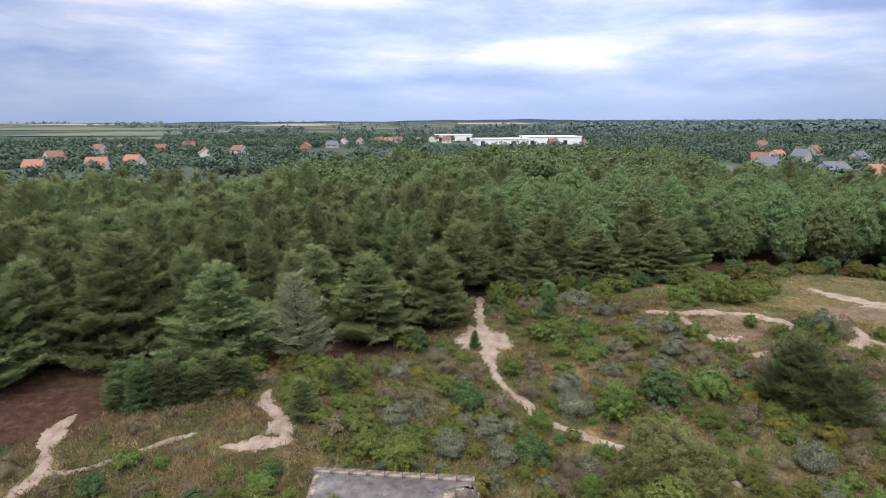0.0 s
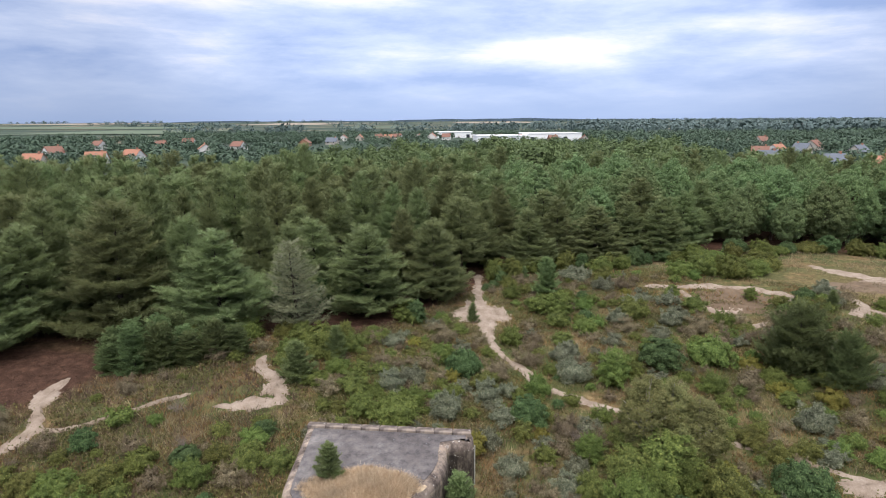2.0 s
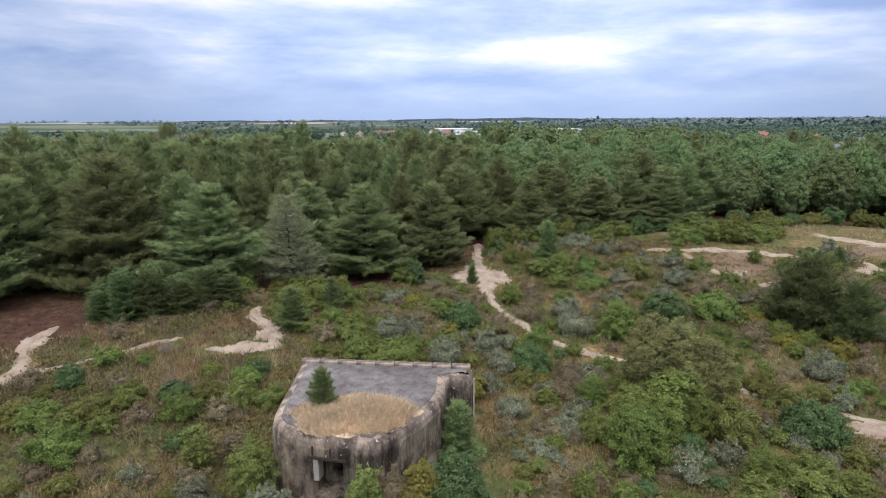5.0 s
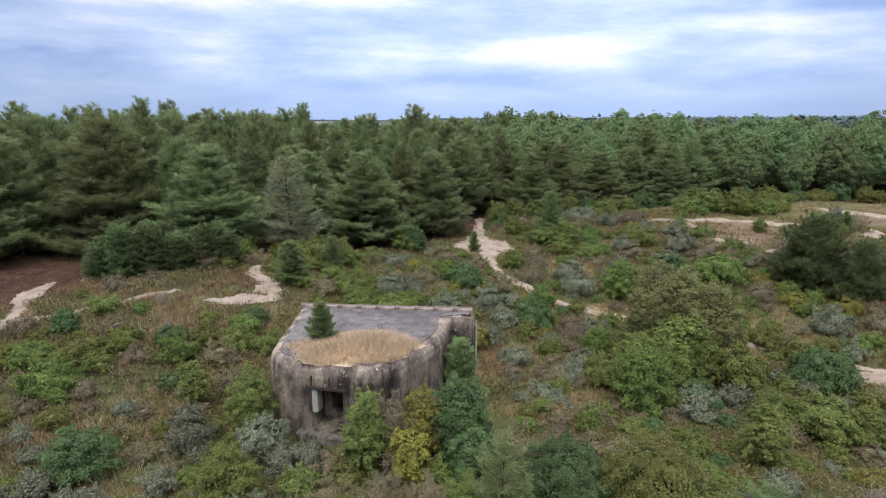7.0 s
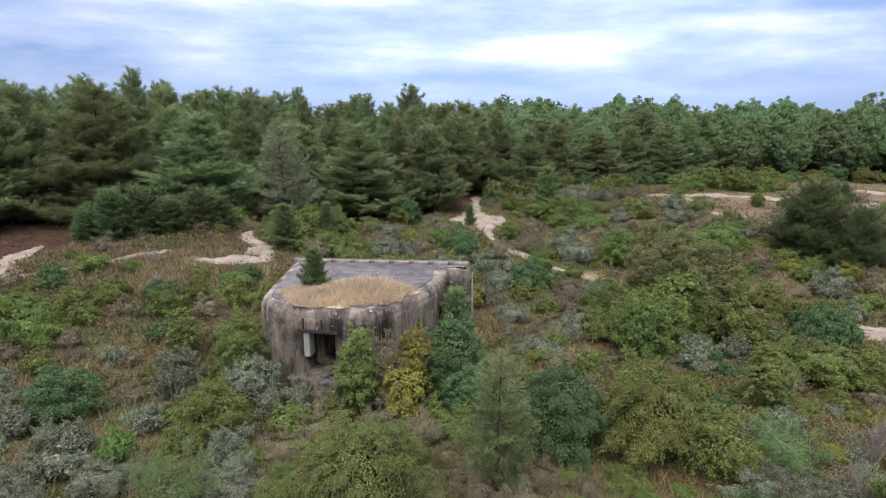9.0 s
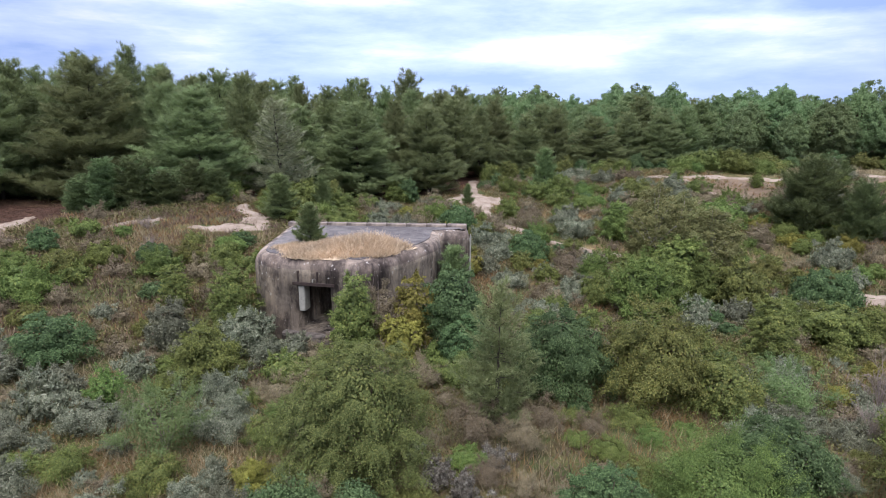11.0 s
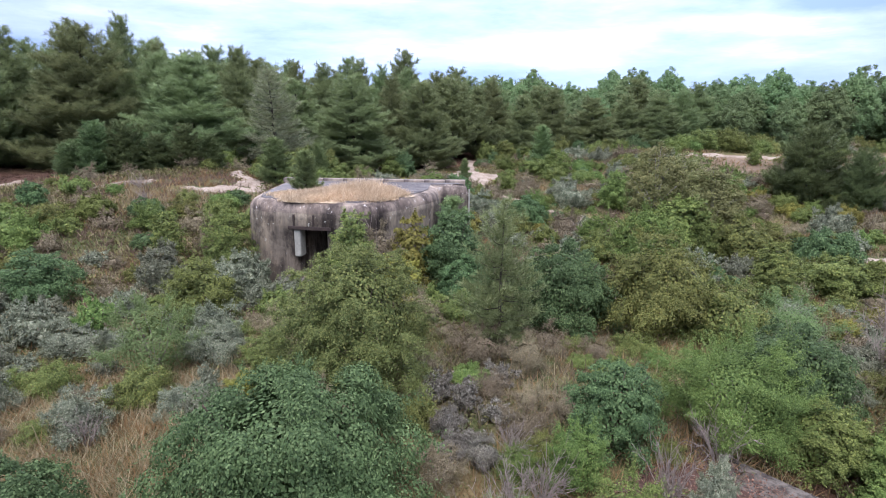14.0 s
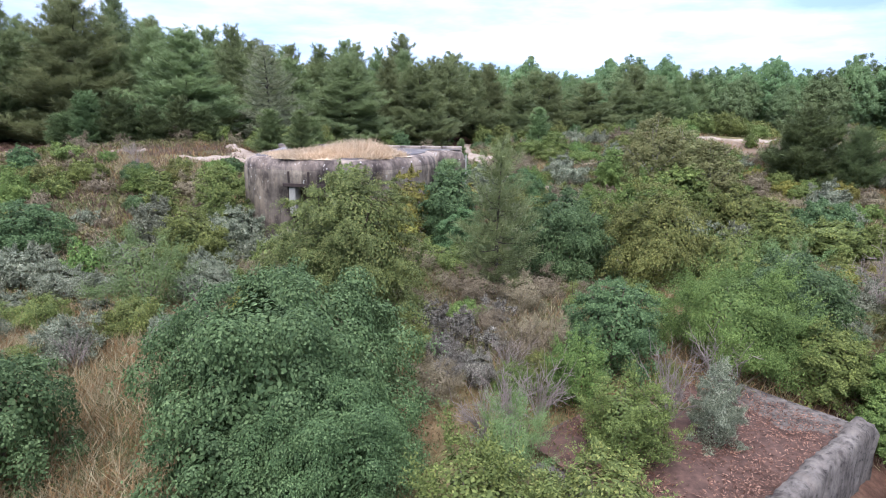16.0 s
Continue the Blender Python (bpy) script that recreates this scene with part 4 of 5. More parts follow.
def build_block():
    """The second concrete block: a sloping roof with a raised rounded lip, strewn with litter."""
    root = new("concrete_block")
    bm = box(bmesh.new(), -4.2, 0.0, 0.0, 2.6, -1.6, 0.0, 0.0)
    bmesh.ops.subdivide_edges(bm, edges=bm.edges, cuts=6, use_grid_fill=True)
    rough_up(bm, 0.03, 1.7)
    part("body", bm, MOSSY, root)
    # lip: half-round along the outer edge
    prof = [(-0.02, -1.6), (-0.02, -1.1), (-0.02, -0.6), (-0.02, -0.25), (-0.01, 0.04), (0.02, 0.11), (0.07, 0.14), (0.16, 0.145), (0.23, 0.12), (0.26, 0.06), (0.27, -0.05)]
    rows = np.linspace(-4.25, 0.06, 46)
    v = np.array([(u, o, z) for u in rows for o, z in prof]) + np.array([0, -0.06, 0])
    v += np.random.RandomState(3).normal(size=v.shape) * 0.012 + np.array([noise.noise_vector(Vector(q) * 1.8) for q in v]) * 0.035
    v[-len(prof):, 2] -= 0.06
    k = len(prof)
    f = [(i * k + j, (i + 1) * k + j, (i + 1) * k + j + 1, i * k + j + 1) for i in range(len(rows) - 1) for j in range(k - 1)]
    me = mesh_of("lip", v, f, MOSSY, True)
    bm = bmesh.new(); bm.from_mesh(me)
    ends = [[w for w in bm.verts if abs(w.index // k - e) < 0.5] for e in (0, len(rows) - 1)]
    for e in ends:
        bm.faces.new(e)
    bmesh.ops.recalc_face_normals(bm, faces=bm.faces)
    part("lip", bm, MOSSY, root, "rough rounded concrete lip with lichen stains")
    root.matrix_basis = pose(5.72, 7.22, 1.72, 0, 0, 36.4)
    tagged(root, "sloping concrete block with a raised rounded edge", "concrete block")
    # litter on it
    rng = np.random.RandomState(8)
    g = [(u, w) for u in np.linspace(-4.0, -0.5, 24) for w in np.linspace(0.17, 2.5, 14)]
    m = root.matrix_basis
    v = [tuple(m @ Vector((u, w, 0.0 + 0.10 * noise.noise(Vector((u * 1.6, w * 1.6, 0))) + 0.07 * min(1, (-0.45 - u) / 1.2) - 0.05 * max(0, (u + 0.8) / 0.3)))) for u, w in g]
    f = [(i * 14 + j, i * 14 + j + 1, (i + 1) * 14 + j + 1, (i + 1) * 14 + j) for i in range(23) for j in range(13)]
    tagged(new("leaf_litter", mesh_of("leaf_litter", v, f, SOIL, True)), "brown leaf litter and soil on the concrete block", "leaf litter", kind="stuff")
    n = 15000
    q = np.array([tuple(m @ Vector((-0.3 - 3.7 * rng.uniform() ** 0.9, rng.uniform(0.2, 2.5), 0.03 + rng.uniform(0, 0.07)))) for _ in range(n)])
    nv, nf = leaf_arrays(q, sphere_dirs(rng, n) * np.array([1, 1, 0.3]), np.tile([0, 0, 1.0], (n, 1)) + rng.normal(size=(n, 3)) * 0.3, rng.uniform(0.02, 0.07, n), rng.uniform(0.006, 0.02, n))
    tagged(new("fallen_leaves", mesh_of("fallen_leaves", nv, nf, LITTER)), "fallen brown leaves and twigs on the concrete block", "leaf litter", kind="stuff")


build_block()


def rubble(x, y, size, seed, n=5):
    rng = np.random.RandomState(seed)
    for k in range(n):
        bm = bmesh.new()
        bmesh.ops.create_icosphere(bm, subdivisions=2, radius=1.0)
        sc = Vector((rng.uniform(0.5, 1.0), rng.uniform(0.35, 0.7), rng.uniform(0.14, 0.3))) * size
        off = Vector((seed * 3.1, k * 1.7, 0))
        for v in bm.verts:
            v.co = Vector((v.co.x * sc.x, v.co.y * sc.y, max(-0.4, min(0.55, v.co.z)) * sc.z * 1.5)) + noise.noise_vector(v.co * 1.6 + off) * size * 0.14
        px, py = x + rng.uniform(-0.8, 0.8) * size, y + rng.uniform(-1.4, 1.4) * size
        me = bpy.data.meshes.new("rubble"); bm.to_mesh(me); bm.free(); me.materials.append(LIP)
        ob = new("rubble", me)
        ob.matrix_basis = pose(px, py, ground_z(px, py) + 0.06, rng.uniform(-12, 12), rng.uniform(-12, 12), rng.uniform(0, 360))
        tagged(ob, "broken slab of pale grey concrete in the grass", "rubble", "broken concrete in the scrub")


rubble(6.35, 18.7, 0.5, 1, 5)
rubble(8.3, 15.6, 0.4, 2, 3)

# ---- shrubs at their places: x, y, radius, height ----
KINDS = {
    "dark": ("privet_shrub", "dense dark green shrub with small glossy leaves", DARK, BARK, dict(clumps=48, slim=0.62, arch=0.12, reach=0.26, droop=0.35, lobes=0.12)),
    "green": ("hawthorn_shrub", "fresh green hawthorn shrub with an uneven crown", GREEN, BARK, dict(clumps=38, slim=0.66, arch=0.2, reach=0.34, droop=0.2)),
    "lime": ("hawthorn_shrub", "light green hawthorn shrub with fresh upright shoots", LIME, TWIG, dict(clumps=34, slim=0.6, arch=0.3, reach=0.4, droop=-0.1)),
    "olive": ("hawthorn_shrub", "olive green hawthorn shrub turning yellow at the tips", OLIVE, BARK, dict(clumps=40, slim=0.6, arch=0.3, reach=0.34, droop=0.3)),
    "bramble": ("bramble_bush", "low olive green bramble bush in the dune grass", OLIVE, TWIG, dict(clumps=26, slim=0.6, arch=0.35, reach=0.4, droop=0.25, lobes=0.22)),
    "hedge": ("hawthorn_shrub", "large dark olive hawthorn with russet twig tips", RUSSET, BARK, dict(clumps=60, slim=0.66, arch=0.35, reach=0.3, droop=0.5, lobes=0.08)),
    "gold": ("yellow_shrub", "small shrub with bright yellow autumn leaves", GOLD, BARK, dict(clumps=18, slim=0.7, arch=0.3, droop=0.1)),
    "silver": ("sea_buckthorn", "low silver-grey sea buckthorn with narrow leaves", SILVER, TWIG, dict(clumps=15, slim=0.42, arch=0.45, reach=0.3, droop=-0.15, lobes=0.25)),
    "heads": ("seeding_weed", "dried weed with pale grey seed heads", HEADS, TWIG, dict(clumps=14, slim=0.5, arch=0.4, droop=-0.1, lobes=0.25)),
    "brown": ("withered_bramble", "low withered brown bramble with sparse leaves", MAUVE, TWIG, dict(clumps=14, slim=0.4, arch=0.55, reach=0.45, droop=0.0, lobes=0.25)),
    "airy": ("willow_shrub", "airy grey-green willow shrub with thin stems", AIRY, TWIG, dict(clumps=16, slim=0.34, arch=0.7, reach=0.5, droop=-0.15, stems=10)),
}
patterns = {}


def pattern(kind, lod, aspect, variant):
    key = (kind, lod, aspect, variant)
    if key not in patterns:
        name, label, leaves, stem, opts = KINDS[kind]
        leaf, count = {"super": (0.0195, 60000), "hero": (0.03, 24000), "near": (0.04, 13000), "mid": (0.047, 10000), "far": (0.056, 9000), "small": (0.09, 2400)}[lod]
        count = int(count * (0.55 + 0.45 * aspect))
        if lod in ("super", "hero"):
            opts = {**opts, "clumps": int(opts["clumps"] * 1.7)}
        if kind in ("silver", "heads"):
            leaf = leaf * 1.35
        patterns[key] = shrub(name, label, leaves, stem, 100 + len(patterns) * 7, leaf, count, aspect, tri=lod in ("far", "small"), **opts)
    return patterns[key]


placed = []
place_rng = random.Random(5)


def stand(kind, x, y, r, h, group=""):
    near = math.hypot(x, y)
    lod = "super" if r > 1.0 and near < 11.2 else "near" if near < 9.6 else "hero" if r > 0.8 and near < 11.5 or r > 1.2 and near < 17 else "mid" if near < 16 and r > 0.3 or r > 0.9 and near < 22 else "far" if r > 0.75 else "small"
    aspect = min(((0.6, 1.0, 1.5, 2.2, 3.4)), key=lambda q: abs(math.log(q * r / h)))
    placed.append((x, y, r))
    ob = pattern(kind, lod, aspect, place_rng.randrange(2) if lod in ("far", "small") else 0)
    return put(ob, x, y, r * 0.98, h / aspect * 1.02, place_rng.uniform(0, 6.28), group=group or ob["label"][:40])


DARK_AT = [(-5.1, 6.6, 0.9, 1.6), (-1.98, 7.3, 1.95, 2.3), (-1.25, 6.1, 1.15, 1.4), (-2.2, 6.1, 0.95, 1.3), (2.75, 8.9, 0.85, 1.75), (3.4, 15.1, 1.5, 2.7), (6.4, 10.2, 1.25, 2.0), (6.25, 5.9, 0.5, 1.1), (5.7, 5.1, 0.45, 0.9), (0.6, 18.4, 1.3, 3.3), (0.95, 17.2, 1.0, 1.9), (-11.5, 16.9, 1.25, 1.6), (17.9, 25.2, 1.55, 1.85),
           (5.2, 31.2, 1.15, 1.75), (15.6, 37.9, 1.6, 2.1), (29.9, 44.8, 0.92, 0.95), (-17.4, 25.8, 0.69, 1.2), (-9.1, 27.3, 0.68, 0.9), (1.6, 36.8, 1.35, 1.65)]
GREEN_AT = [(-6.47, 15.8, 1.05, 2.0), (14.9, 20.5, 1.4, 1.8), (11.1, 26.1, 1.75, 3.2), (0.2, 38.1, 0.88, 1.45), (5.5, 27.5, 0.66, 0.95), (5.5, 41.8, 0.86, 1.35), (11.6, 35.8, 1.14, 2.6), (19.3, 38.4, 1.62, 1.7), (11.7, 43.7, 1.02, 0.95), (5.0, 33.6, 0.55, 0.8), (23.6, 34.9, 0.74, 0.8), (22.0, 28.6, 0.61, 1.0)]
GREEN_MORE = [(25.2, 53.2, 1.5, 1.9), (27.4, 52.6, 1.5, 2.4), (29.3, 53.6, 1.3, 1.7), (23.0, 53.0, 1.4, 1.4), (31.5, 55.0, 1.4, 1.5), (10.2, 46.6, 1.21, 2.3), (8.8, 48.1, 1.24, 1.55), (20.3, 48.0, 0.62, 1.05), (27.1, 47.8, 0.61, 1.4), (-14.1, 24.6, 0.8, 0.9), (-9.4, 26.7, 0.8, 0.8), (15.9, 19.9, 0.84, 1.8), (5.5, 19.9, 0.52, 1.35), (6.9, 8.3, 0.6, 1.25), (6.5, 6.1, 0.55, 0.9), (7.7, 7.3, 0.9, 1.6), (5.6, 4.9, 0.5, 0.8), (-4.5, 30.3, 0.96, 1.2), (-0.7, 38.0, 0.8, 0.85), (-2.6, 30.2, 1.45, 1.4), (1.6, 43.5, 0.68, 0.9), (11.0, 11.5, 1.2, 1.9), (7.4, 6.2, 0.75, 1.5), (8.5, 8.6, 1.0, 1.9), (9.4, 10.0, 1.1, 2.0), (7.0, 5.0, 0.6, 1.2), (6.1, 8.7, 0.7, 1.3), (6.5, 7.7, 0.55, 1.0), (6.9, 6.6, 0.6, 1.3), (0.95, 17.3, 0.6, 1.1), (-0.1, 16.9, 0.5, 0.9)]
OLIVE_AT = [(-2.5, 17.3, 0.8, 3.1), (5.8, 14.8, 1.65, 2.6), (7.4, 14.3, 1.15, 1.75), (-6.9, 19.4, 0.95, 3.0), (-9.64, 21.2, 0.65, 2.0), (11.1, 18.2, 0.85, 2.4), (33.5, 58.0, 2.06, 1.5), (16.0, 45.3, 1.41, 1.45), (-9.3, 25.4, 0.9, 1.0), (-18.3, 23.1, 0.88, 0.85), (9.0, 18.8, 0.59, 1.05), (1.7, 14.0, 0.45, 1.0), (-5.6, 10.7, 0.58, 0.7), (-5.5, 28.5, 0.61, 0.65), (1.3, 4.7, 0.75, 1.6), (7.3, 24.6, 0.9, 1.5), (13.5, 24.5, 1.3, 2.2), (14.2, 28.6, 1.5, 2.6), (9.3, 25.6, 1.2, 2.4), (6.4, 31.6, 0.7, 0.7), (10.2, 29.6, 0.9, 0.9), (-9.4, 28.0, 0.6, 0.6), (-11.3, 27.2, 0.6, 0.6)]
SILVER_AT = [(-4.35, 17.7, 0.5, 0.8), (-5.3, 17.5, 0.5, 0.7), (3.44, 6.9, 0.34, 1.25), (-8.7, 18.5, 0.8, 1.35), (-6.1, 18.3, 0.8, 1.6), (-2.0, 34.7, 0.9, 0.95), (7.0, 26.9, 0.57, 0.65), (9.0, 38.8, 1.02, 1.3), (9.1, 36.4, 1.1, 1.1), (4.3, 34.2, 0.6, 0.7), (8.5, 30.4, 0.7, 0.7), (22.1, 31.0, 1.01, 1.5), (13.8, 55.6, 1.42, 0.9), (-11.9, 20.4, 0.42, 0.55), (-10.9, 15.3, 0.4, 0.7), (-12.1, 15.8, 0.49, 0.9), (-10.0, 15.1, 0.47, 0.9), (-8.8, 16.4, 0.51, 0.75), (-6.7, 15.4, 0.56, 0.7), (-5.0, 13.7, 0.43, 0.8), (-8.4, 13.3, 0.63, 0.8), (-5.5, 18.2, 0.48, 0.65), (-4.7, 18.2, 0.39, 0.4)]
SILVER_MORE = [(10.2, 21.5, 0.67, 1.3), (10.6, 16.4, 0.52, 0.85), (9.0, 15.6, 0.33, 0.75), (12.5, 22.9, 0.6, 1.0), (-9.7, 13.9, 0.62, 0.7), (-5.8, 14.9, 0.59, 0.85), (-4.9, 12.7, 0.57, 0.8), (-4.3, 10.6, 0.26, 0.8), (-8.8, 12.2, 0.3, 0.4), (-7.1, 11.0, 0.22, 0.35), (-7.7, 13.6, 0.4, 0.55), (-3.1, 33.2, 0.88, 1.15), (0.3, 31.0, 0.99, 1.45), (2.9, 33.4, 0.9, 1.2), (2.6, 28.8, 0.7, 0.8), (3.6, 31.0, 0.7, 0.9)]
LIME_AT = [(5.0, 9.4, 1.2, 1.85), (1.89, 7.9, 0.42, 1.1), (2.2, 6.6, 0.6, 1.1), (-15.3, 21.3, 1.15, 1.2), (8.4, 22.5, 1.3, 2.8), (8.0, 28.0, 0.82, 1.6), (0.25, 4.75, 0.75, 1.55), (-8.5, 14.4, 0.52, 1.15), (9.9, 24.2, 1.0, 2.2), (12.2, 25.4, 1.1, 2.4)]
BROWN_AT = [(-3.6, 17.2, 0.6, 0.8), (-3.4, 15.6, 0.6, 0.7), (-1.9, 15.2, 0.7, 0.8), (-0.4, 15.4, 0.6, 0.9), (2.3, 16.2, 0.6, 0.8), (-4.2, 14.6, 0.5, 0.6), (-1.75, 17.9, 0.8, 2.7), (-1.3, 17.1, 0.7, 1.3), (2.4, 17.6, 0.7, 1.2), (1.9, 12.0, 0.5, 0.8), (0.9, 12.4, 0.6, 0.9)]
GOLD_AT = [(-0.78, 18.0, 0.72, 2.9), (-1.05, 17.0, 0.75, 1.8), (22.1, 34.4, 0.74, 0.8), (24.8, 33.3, 0.89, 0.95), (10.6, 14.2, 0.38, 0.85), (-3.6, 10.6, 0.43, 0.65), (-2.8, 27.2, 0.39, 0.6)]
HEADS_AT = [(0.0, 10.7, 0.3, 0.6), (0.5, 10.2, 0.26, 0.6), (1.0, 9.8, 0.28, 0.35), (0.25, 8.7, 0.3, 0.55), (0.62, 8.5, 0.28, 0.5), (0.45, 9.0, 0.2, 0.4), (1.7, 13.0, 0.33, 0.45), (0.15, 9.5, 0.3, 0.5), (1.2, 11.3, 0.3, 0.45)]
HEDGE_AT = [(-1.66, 10.9, 1.6, 3.35)]
BRAMBLE_AT = [(-2.6, 14.4, 0.8, 0.9), (-0.9, 14.2, 0.7, 0.8), (-4.4, 16.2, 0.7, 0.8), (0.6, 15.6, 0.7, 0.9), (-3.0, 16.4, 0.6, 0.8), (1.7, 15.0, 0.6, 0.9)]
AIRY_AT = [(-6.0, 12.2, 0.9, 1.65), (9.3, 14.3, 0.92, 1.2), (0.75, 6.3, 0.45, 1.0)]
for kind, spots in (("dark", DARK_AT), ("green", GREEN_AT), ("green", GREEN_MORE), ("olive", OLIVE_AT), ("silver", SILVER_AT), ("silver", SILVER_MORE), ("gold", GOLD_AT), ("lime", LIME_AT), ("heads", HEADS_AT), ("airy", AIRY_AT), ("hedge", HEDGE_AT), ("brown", BROWN_AT), ("bramble", BRAMBLE_AT)):
    for spot in spots:
        stand(kind, *spot)


def scrub_fill():
    """The smaller shrubs between the large ones."""
    rng = random.Random(11)
    n = tries = 0
    while n < 600 and tries < 20000:
        tries += 1
        d, a = 5 + 52 * rng.random() ** 0.7, rng.uniform(-0.72, 0.72)
        x, y = d * math.sin(a), d * math.cos(a)
        if y > wood_edge(x) - 1.5 or (-7.6 < x < 2.6 and 17.6 < y < 27) or (2.2 < x < 6.6 and 3.0 < y < 8.6) or to_path(x, y) < 1.7:
            continue
        if math.hypot((x + 27) / 7, (y - 33.5) / 4.5) < 1 or math.hypot((x - 25.6) / 4.6, (y - 47.6) / 2.6) < 1:
            continue
        if x < -7 and y > 17 and rng.random() < 0.5:
            continue
        open_turf = (-26 < x < -8.5 and 26 < y < 33) or (x > 30 and y > 38)
        if open_turf and rng.random() < (0.8 if x < 0 else 0.1) or (x < -2.5 and y < 9.5):
            continue
        r = rng.uniform(0.25, 0.6) if d < 25 else rng.uniform(0.3, 0.95)
        if any((x - px) ** 2 + (y - py) ** 2 < (0.72 * (r + pr)) ** 2 for px, py, pr in placed):
            continue
        tone = noise.noise(Vector((x * 0.13, y * 0.13, 3.0))) + rng.uniform(-0.35, 0.35)
        kind = "silver" if tone < -0.24 else "bramble" if tone < 0.08 else "green" if tone < 0.28 else "lime" if tone < 0.42 else "dark"
        luck = rng.random()
        if luck < 0.03 and d > 15:
            kind = "gold"
        elif luck < 0.36:
            kind = "brown"
        stand(kind, x, y, r, r * rng.uniform(0.85, 1.5), "small shrubs of the dune scrub")
        n += 1


scrub_fill()
edge_rng = random.Random(17)
for i in range(64):
    x = -42 + i * 1.62 + edge_rng.uniform(-0.6, 0.6)
    y = float(wood_edge(x)) + edge_rng.uniform(-1.6, 1.2)
    if to_path(x, y) > 2.0 and not (x < -20.5 or x < -10 and edge_rng.random() < 0.5):
        stand(edge_rng.choice(("green", "olive", "olive", "dark")), x, y, edge_rng.uniform(0.8, 1.6), edge_rng.uniform(0.9, 2.3), "undergrowth along the wood")
for i in range(46):
    x = -60 + i * 1.9 + edge_rng.uniform(-0.7, 0.7)
    y = float(wood_edge(x)) + edge_rng.uniform(7, 15)
    if x < 2:
        stand("dark", x, y, edge_rng.uniform(1.5, 2.4), edge_rng.uniform(2.2, 3.6), "undergrowth inside the wood")
for k in list(patterns):
    drop(patterns.pop(k))

dead = twigs("dead_shrub", "leafless grey dead shrub with tangled twigs", 4)
for x, y, r, h in [(12.0, 14.6, 0.85, 1.5), (-5.8, 9.3, 0.36, 0.6), (-1.7, 17.8, 0.75, 2.2), (0.9, 7.3, 0.5, 0.8), (3.0, 7.3, 0.5, 1.1), (1.35, 7.6, 0.5, 0.8), (1.1, 8.6, 0.45, 0.7), (0.55, 6.9, 0.5, 0.7), (4.3, 8.5, 0.55, 0.8), (10.4, 12.8, 0.6, 0.9), (-12.5, 25.5, 0.5, 0.9), (-14.0, 28.5, 0.6, 0.7), (7.5, 29.5, 0.6, 0.8)]:
    put(dead, x, y, r, h, x * 3, group="dead shrubs")
drop(dead)

# ---- trees ----
birch = broadleaf("birch_tree", "small pale birch with a white trunk", BIRCH_LEAF, BIRCH, 31, 5.3, 1.45, 26000, 0.066, 110, 0.08)
put(birch, 10.75, 27.6, 1, 1.0, 0.4, group="birches")
put(birch, 12.3, 28.2, 1.0, 0.92, 2.4, group="birches")
put(birch, 13.4, 27.3, 1.05, 0.8, 4.1, group="birches")
put(birch, 12.1, 26.6, 0.8, 0.62, 5.2, group="birches")
drop(birch)

edge_pines = [pine("scots_pine", "dark green pine with layered limbs at the wood's edge", PINE, 40 + i, 9.0, 3.4, 15 + i % 2, 8, 0.25, 24, 0.2, 0.04, 0.72 + 0.06 * i, 0.1, 1 + i % 3) for i in range(5)]
grey_pine = pine("dying_pine", "greyish half-dead pine with thin needles", PINE_GREY, 47, 8.0, 2.3, 16, 7, 0.19, 15, 0.2, 0.03, 0.62, 0.1)
wood_pines = [pine("scots_pine", "tall pine in the dense pine wood", PINE, 50 + i, 9.3, 3.0, 12, 7, 0.34, 20, 0.28, 0.2, 0.62 + 0.06 * i, 0.12, 1 + i % 3) for i in range(4)]
young = pine("young_pine", "young bushy pine with needles to the ground", YOUNG, 60, 3.0, 1.15, 11, 8, 0.15, 20, 0.11, 0.01, 0.7, 0.12)
thicket = pine("young_pine", "dark bushy young pine in the thicket below the wood", PINE_DARK, 64, 3.0, 1.3, 10, 8, 0.17, 18, 0.12, 0.0, 0.55, 0.13)

rng = random.Random(21)
stood = []
FRONT = [(-24.1, 42.0, 13.4, 3.7), (-23.6, 47.0, 14.8, 2.3), (-16.2, 40.7, 11.3, 3.5), (-22.2, 50.0, 13.3, 2.1), (-21.7, 54.0, 12.9, 1.8), (-16.0, 50.0, 12.8, 2.3), (-6.1, 47.5, 10.4, 3.3), (-10.1, 58.0, 12.2, 2.8), (-14.0, 64.0, 12.9, 1.9), (-0.4, 51.0, 10.2, 2.7), (-5.0, 62.0, 12.4, 2.1), (-2.3, 60.0, 12.1, 2.3),
         (2.4, 63.0, 11.5, 2.4), (9.9, 61.5, 9.4, 2.6), (7.2, 67.0, 11.4, 2.3), (17.8, 63.5, 9.4, 3.3), (16.3, 75.0, 11.2, 2.0), (25.7, 65.0, 10.2, 2.7), (33.3, 72.0, 11.5, 3.2), (-30.6, 44.0, 13.4, 3.1), (-34.0, 52.0, 13.5, 2.6), (-27.8, 47.5, 14.3, 3.0), (-29.4, 40.0, 11.9, 2.6), (-30.6, 36.8, 11.3, 3.0), (-35.0, 40.0, 12.5, 3.4), (-41.0, 41.0, 12.5, 3.4), (-38.5, 46.0, 14.2, 3.2),
         (-12.2, 46.5, 10.8, 2.4), (-19.6, 44.5, 11.8, 2.4), (-3.4, 54.0, 10.8, 2.2), (5.0, 62.0, 10.4, 2.0), (13.6, 64.5, 10.3, 2.4), (21.9, 65.0, 9.8, 2.4), (29.4, 68.0, 10.5, 2.6)]
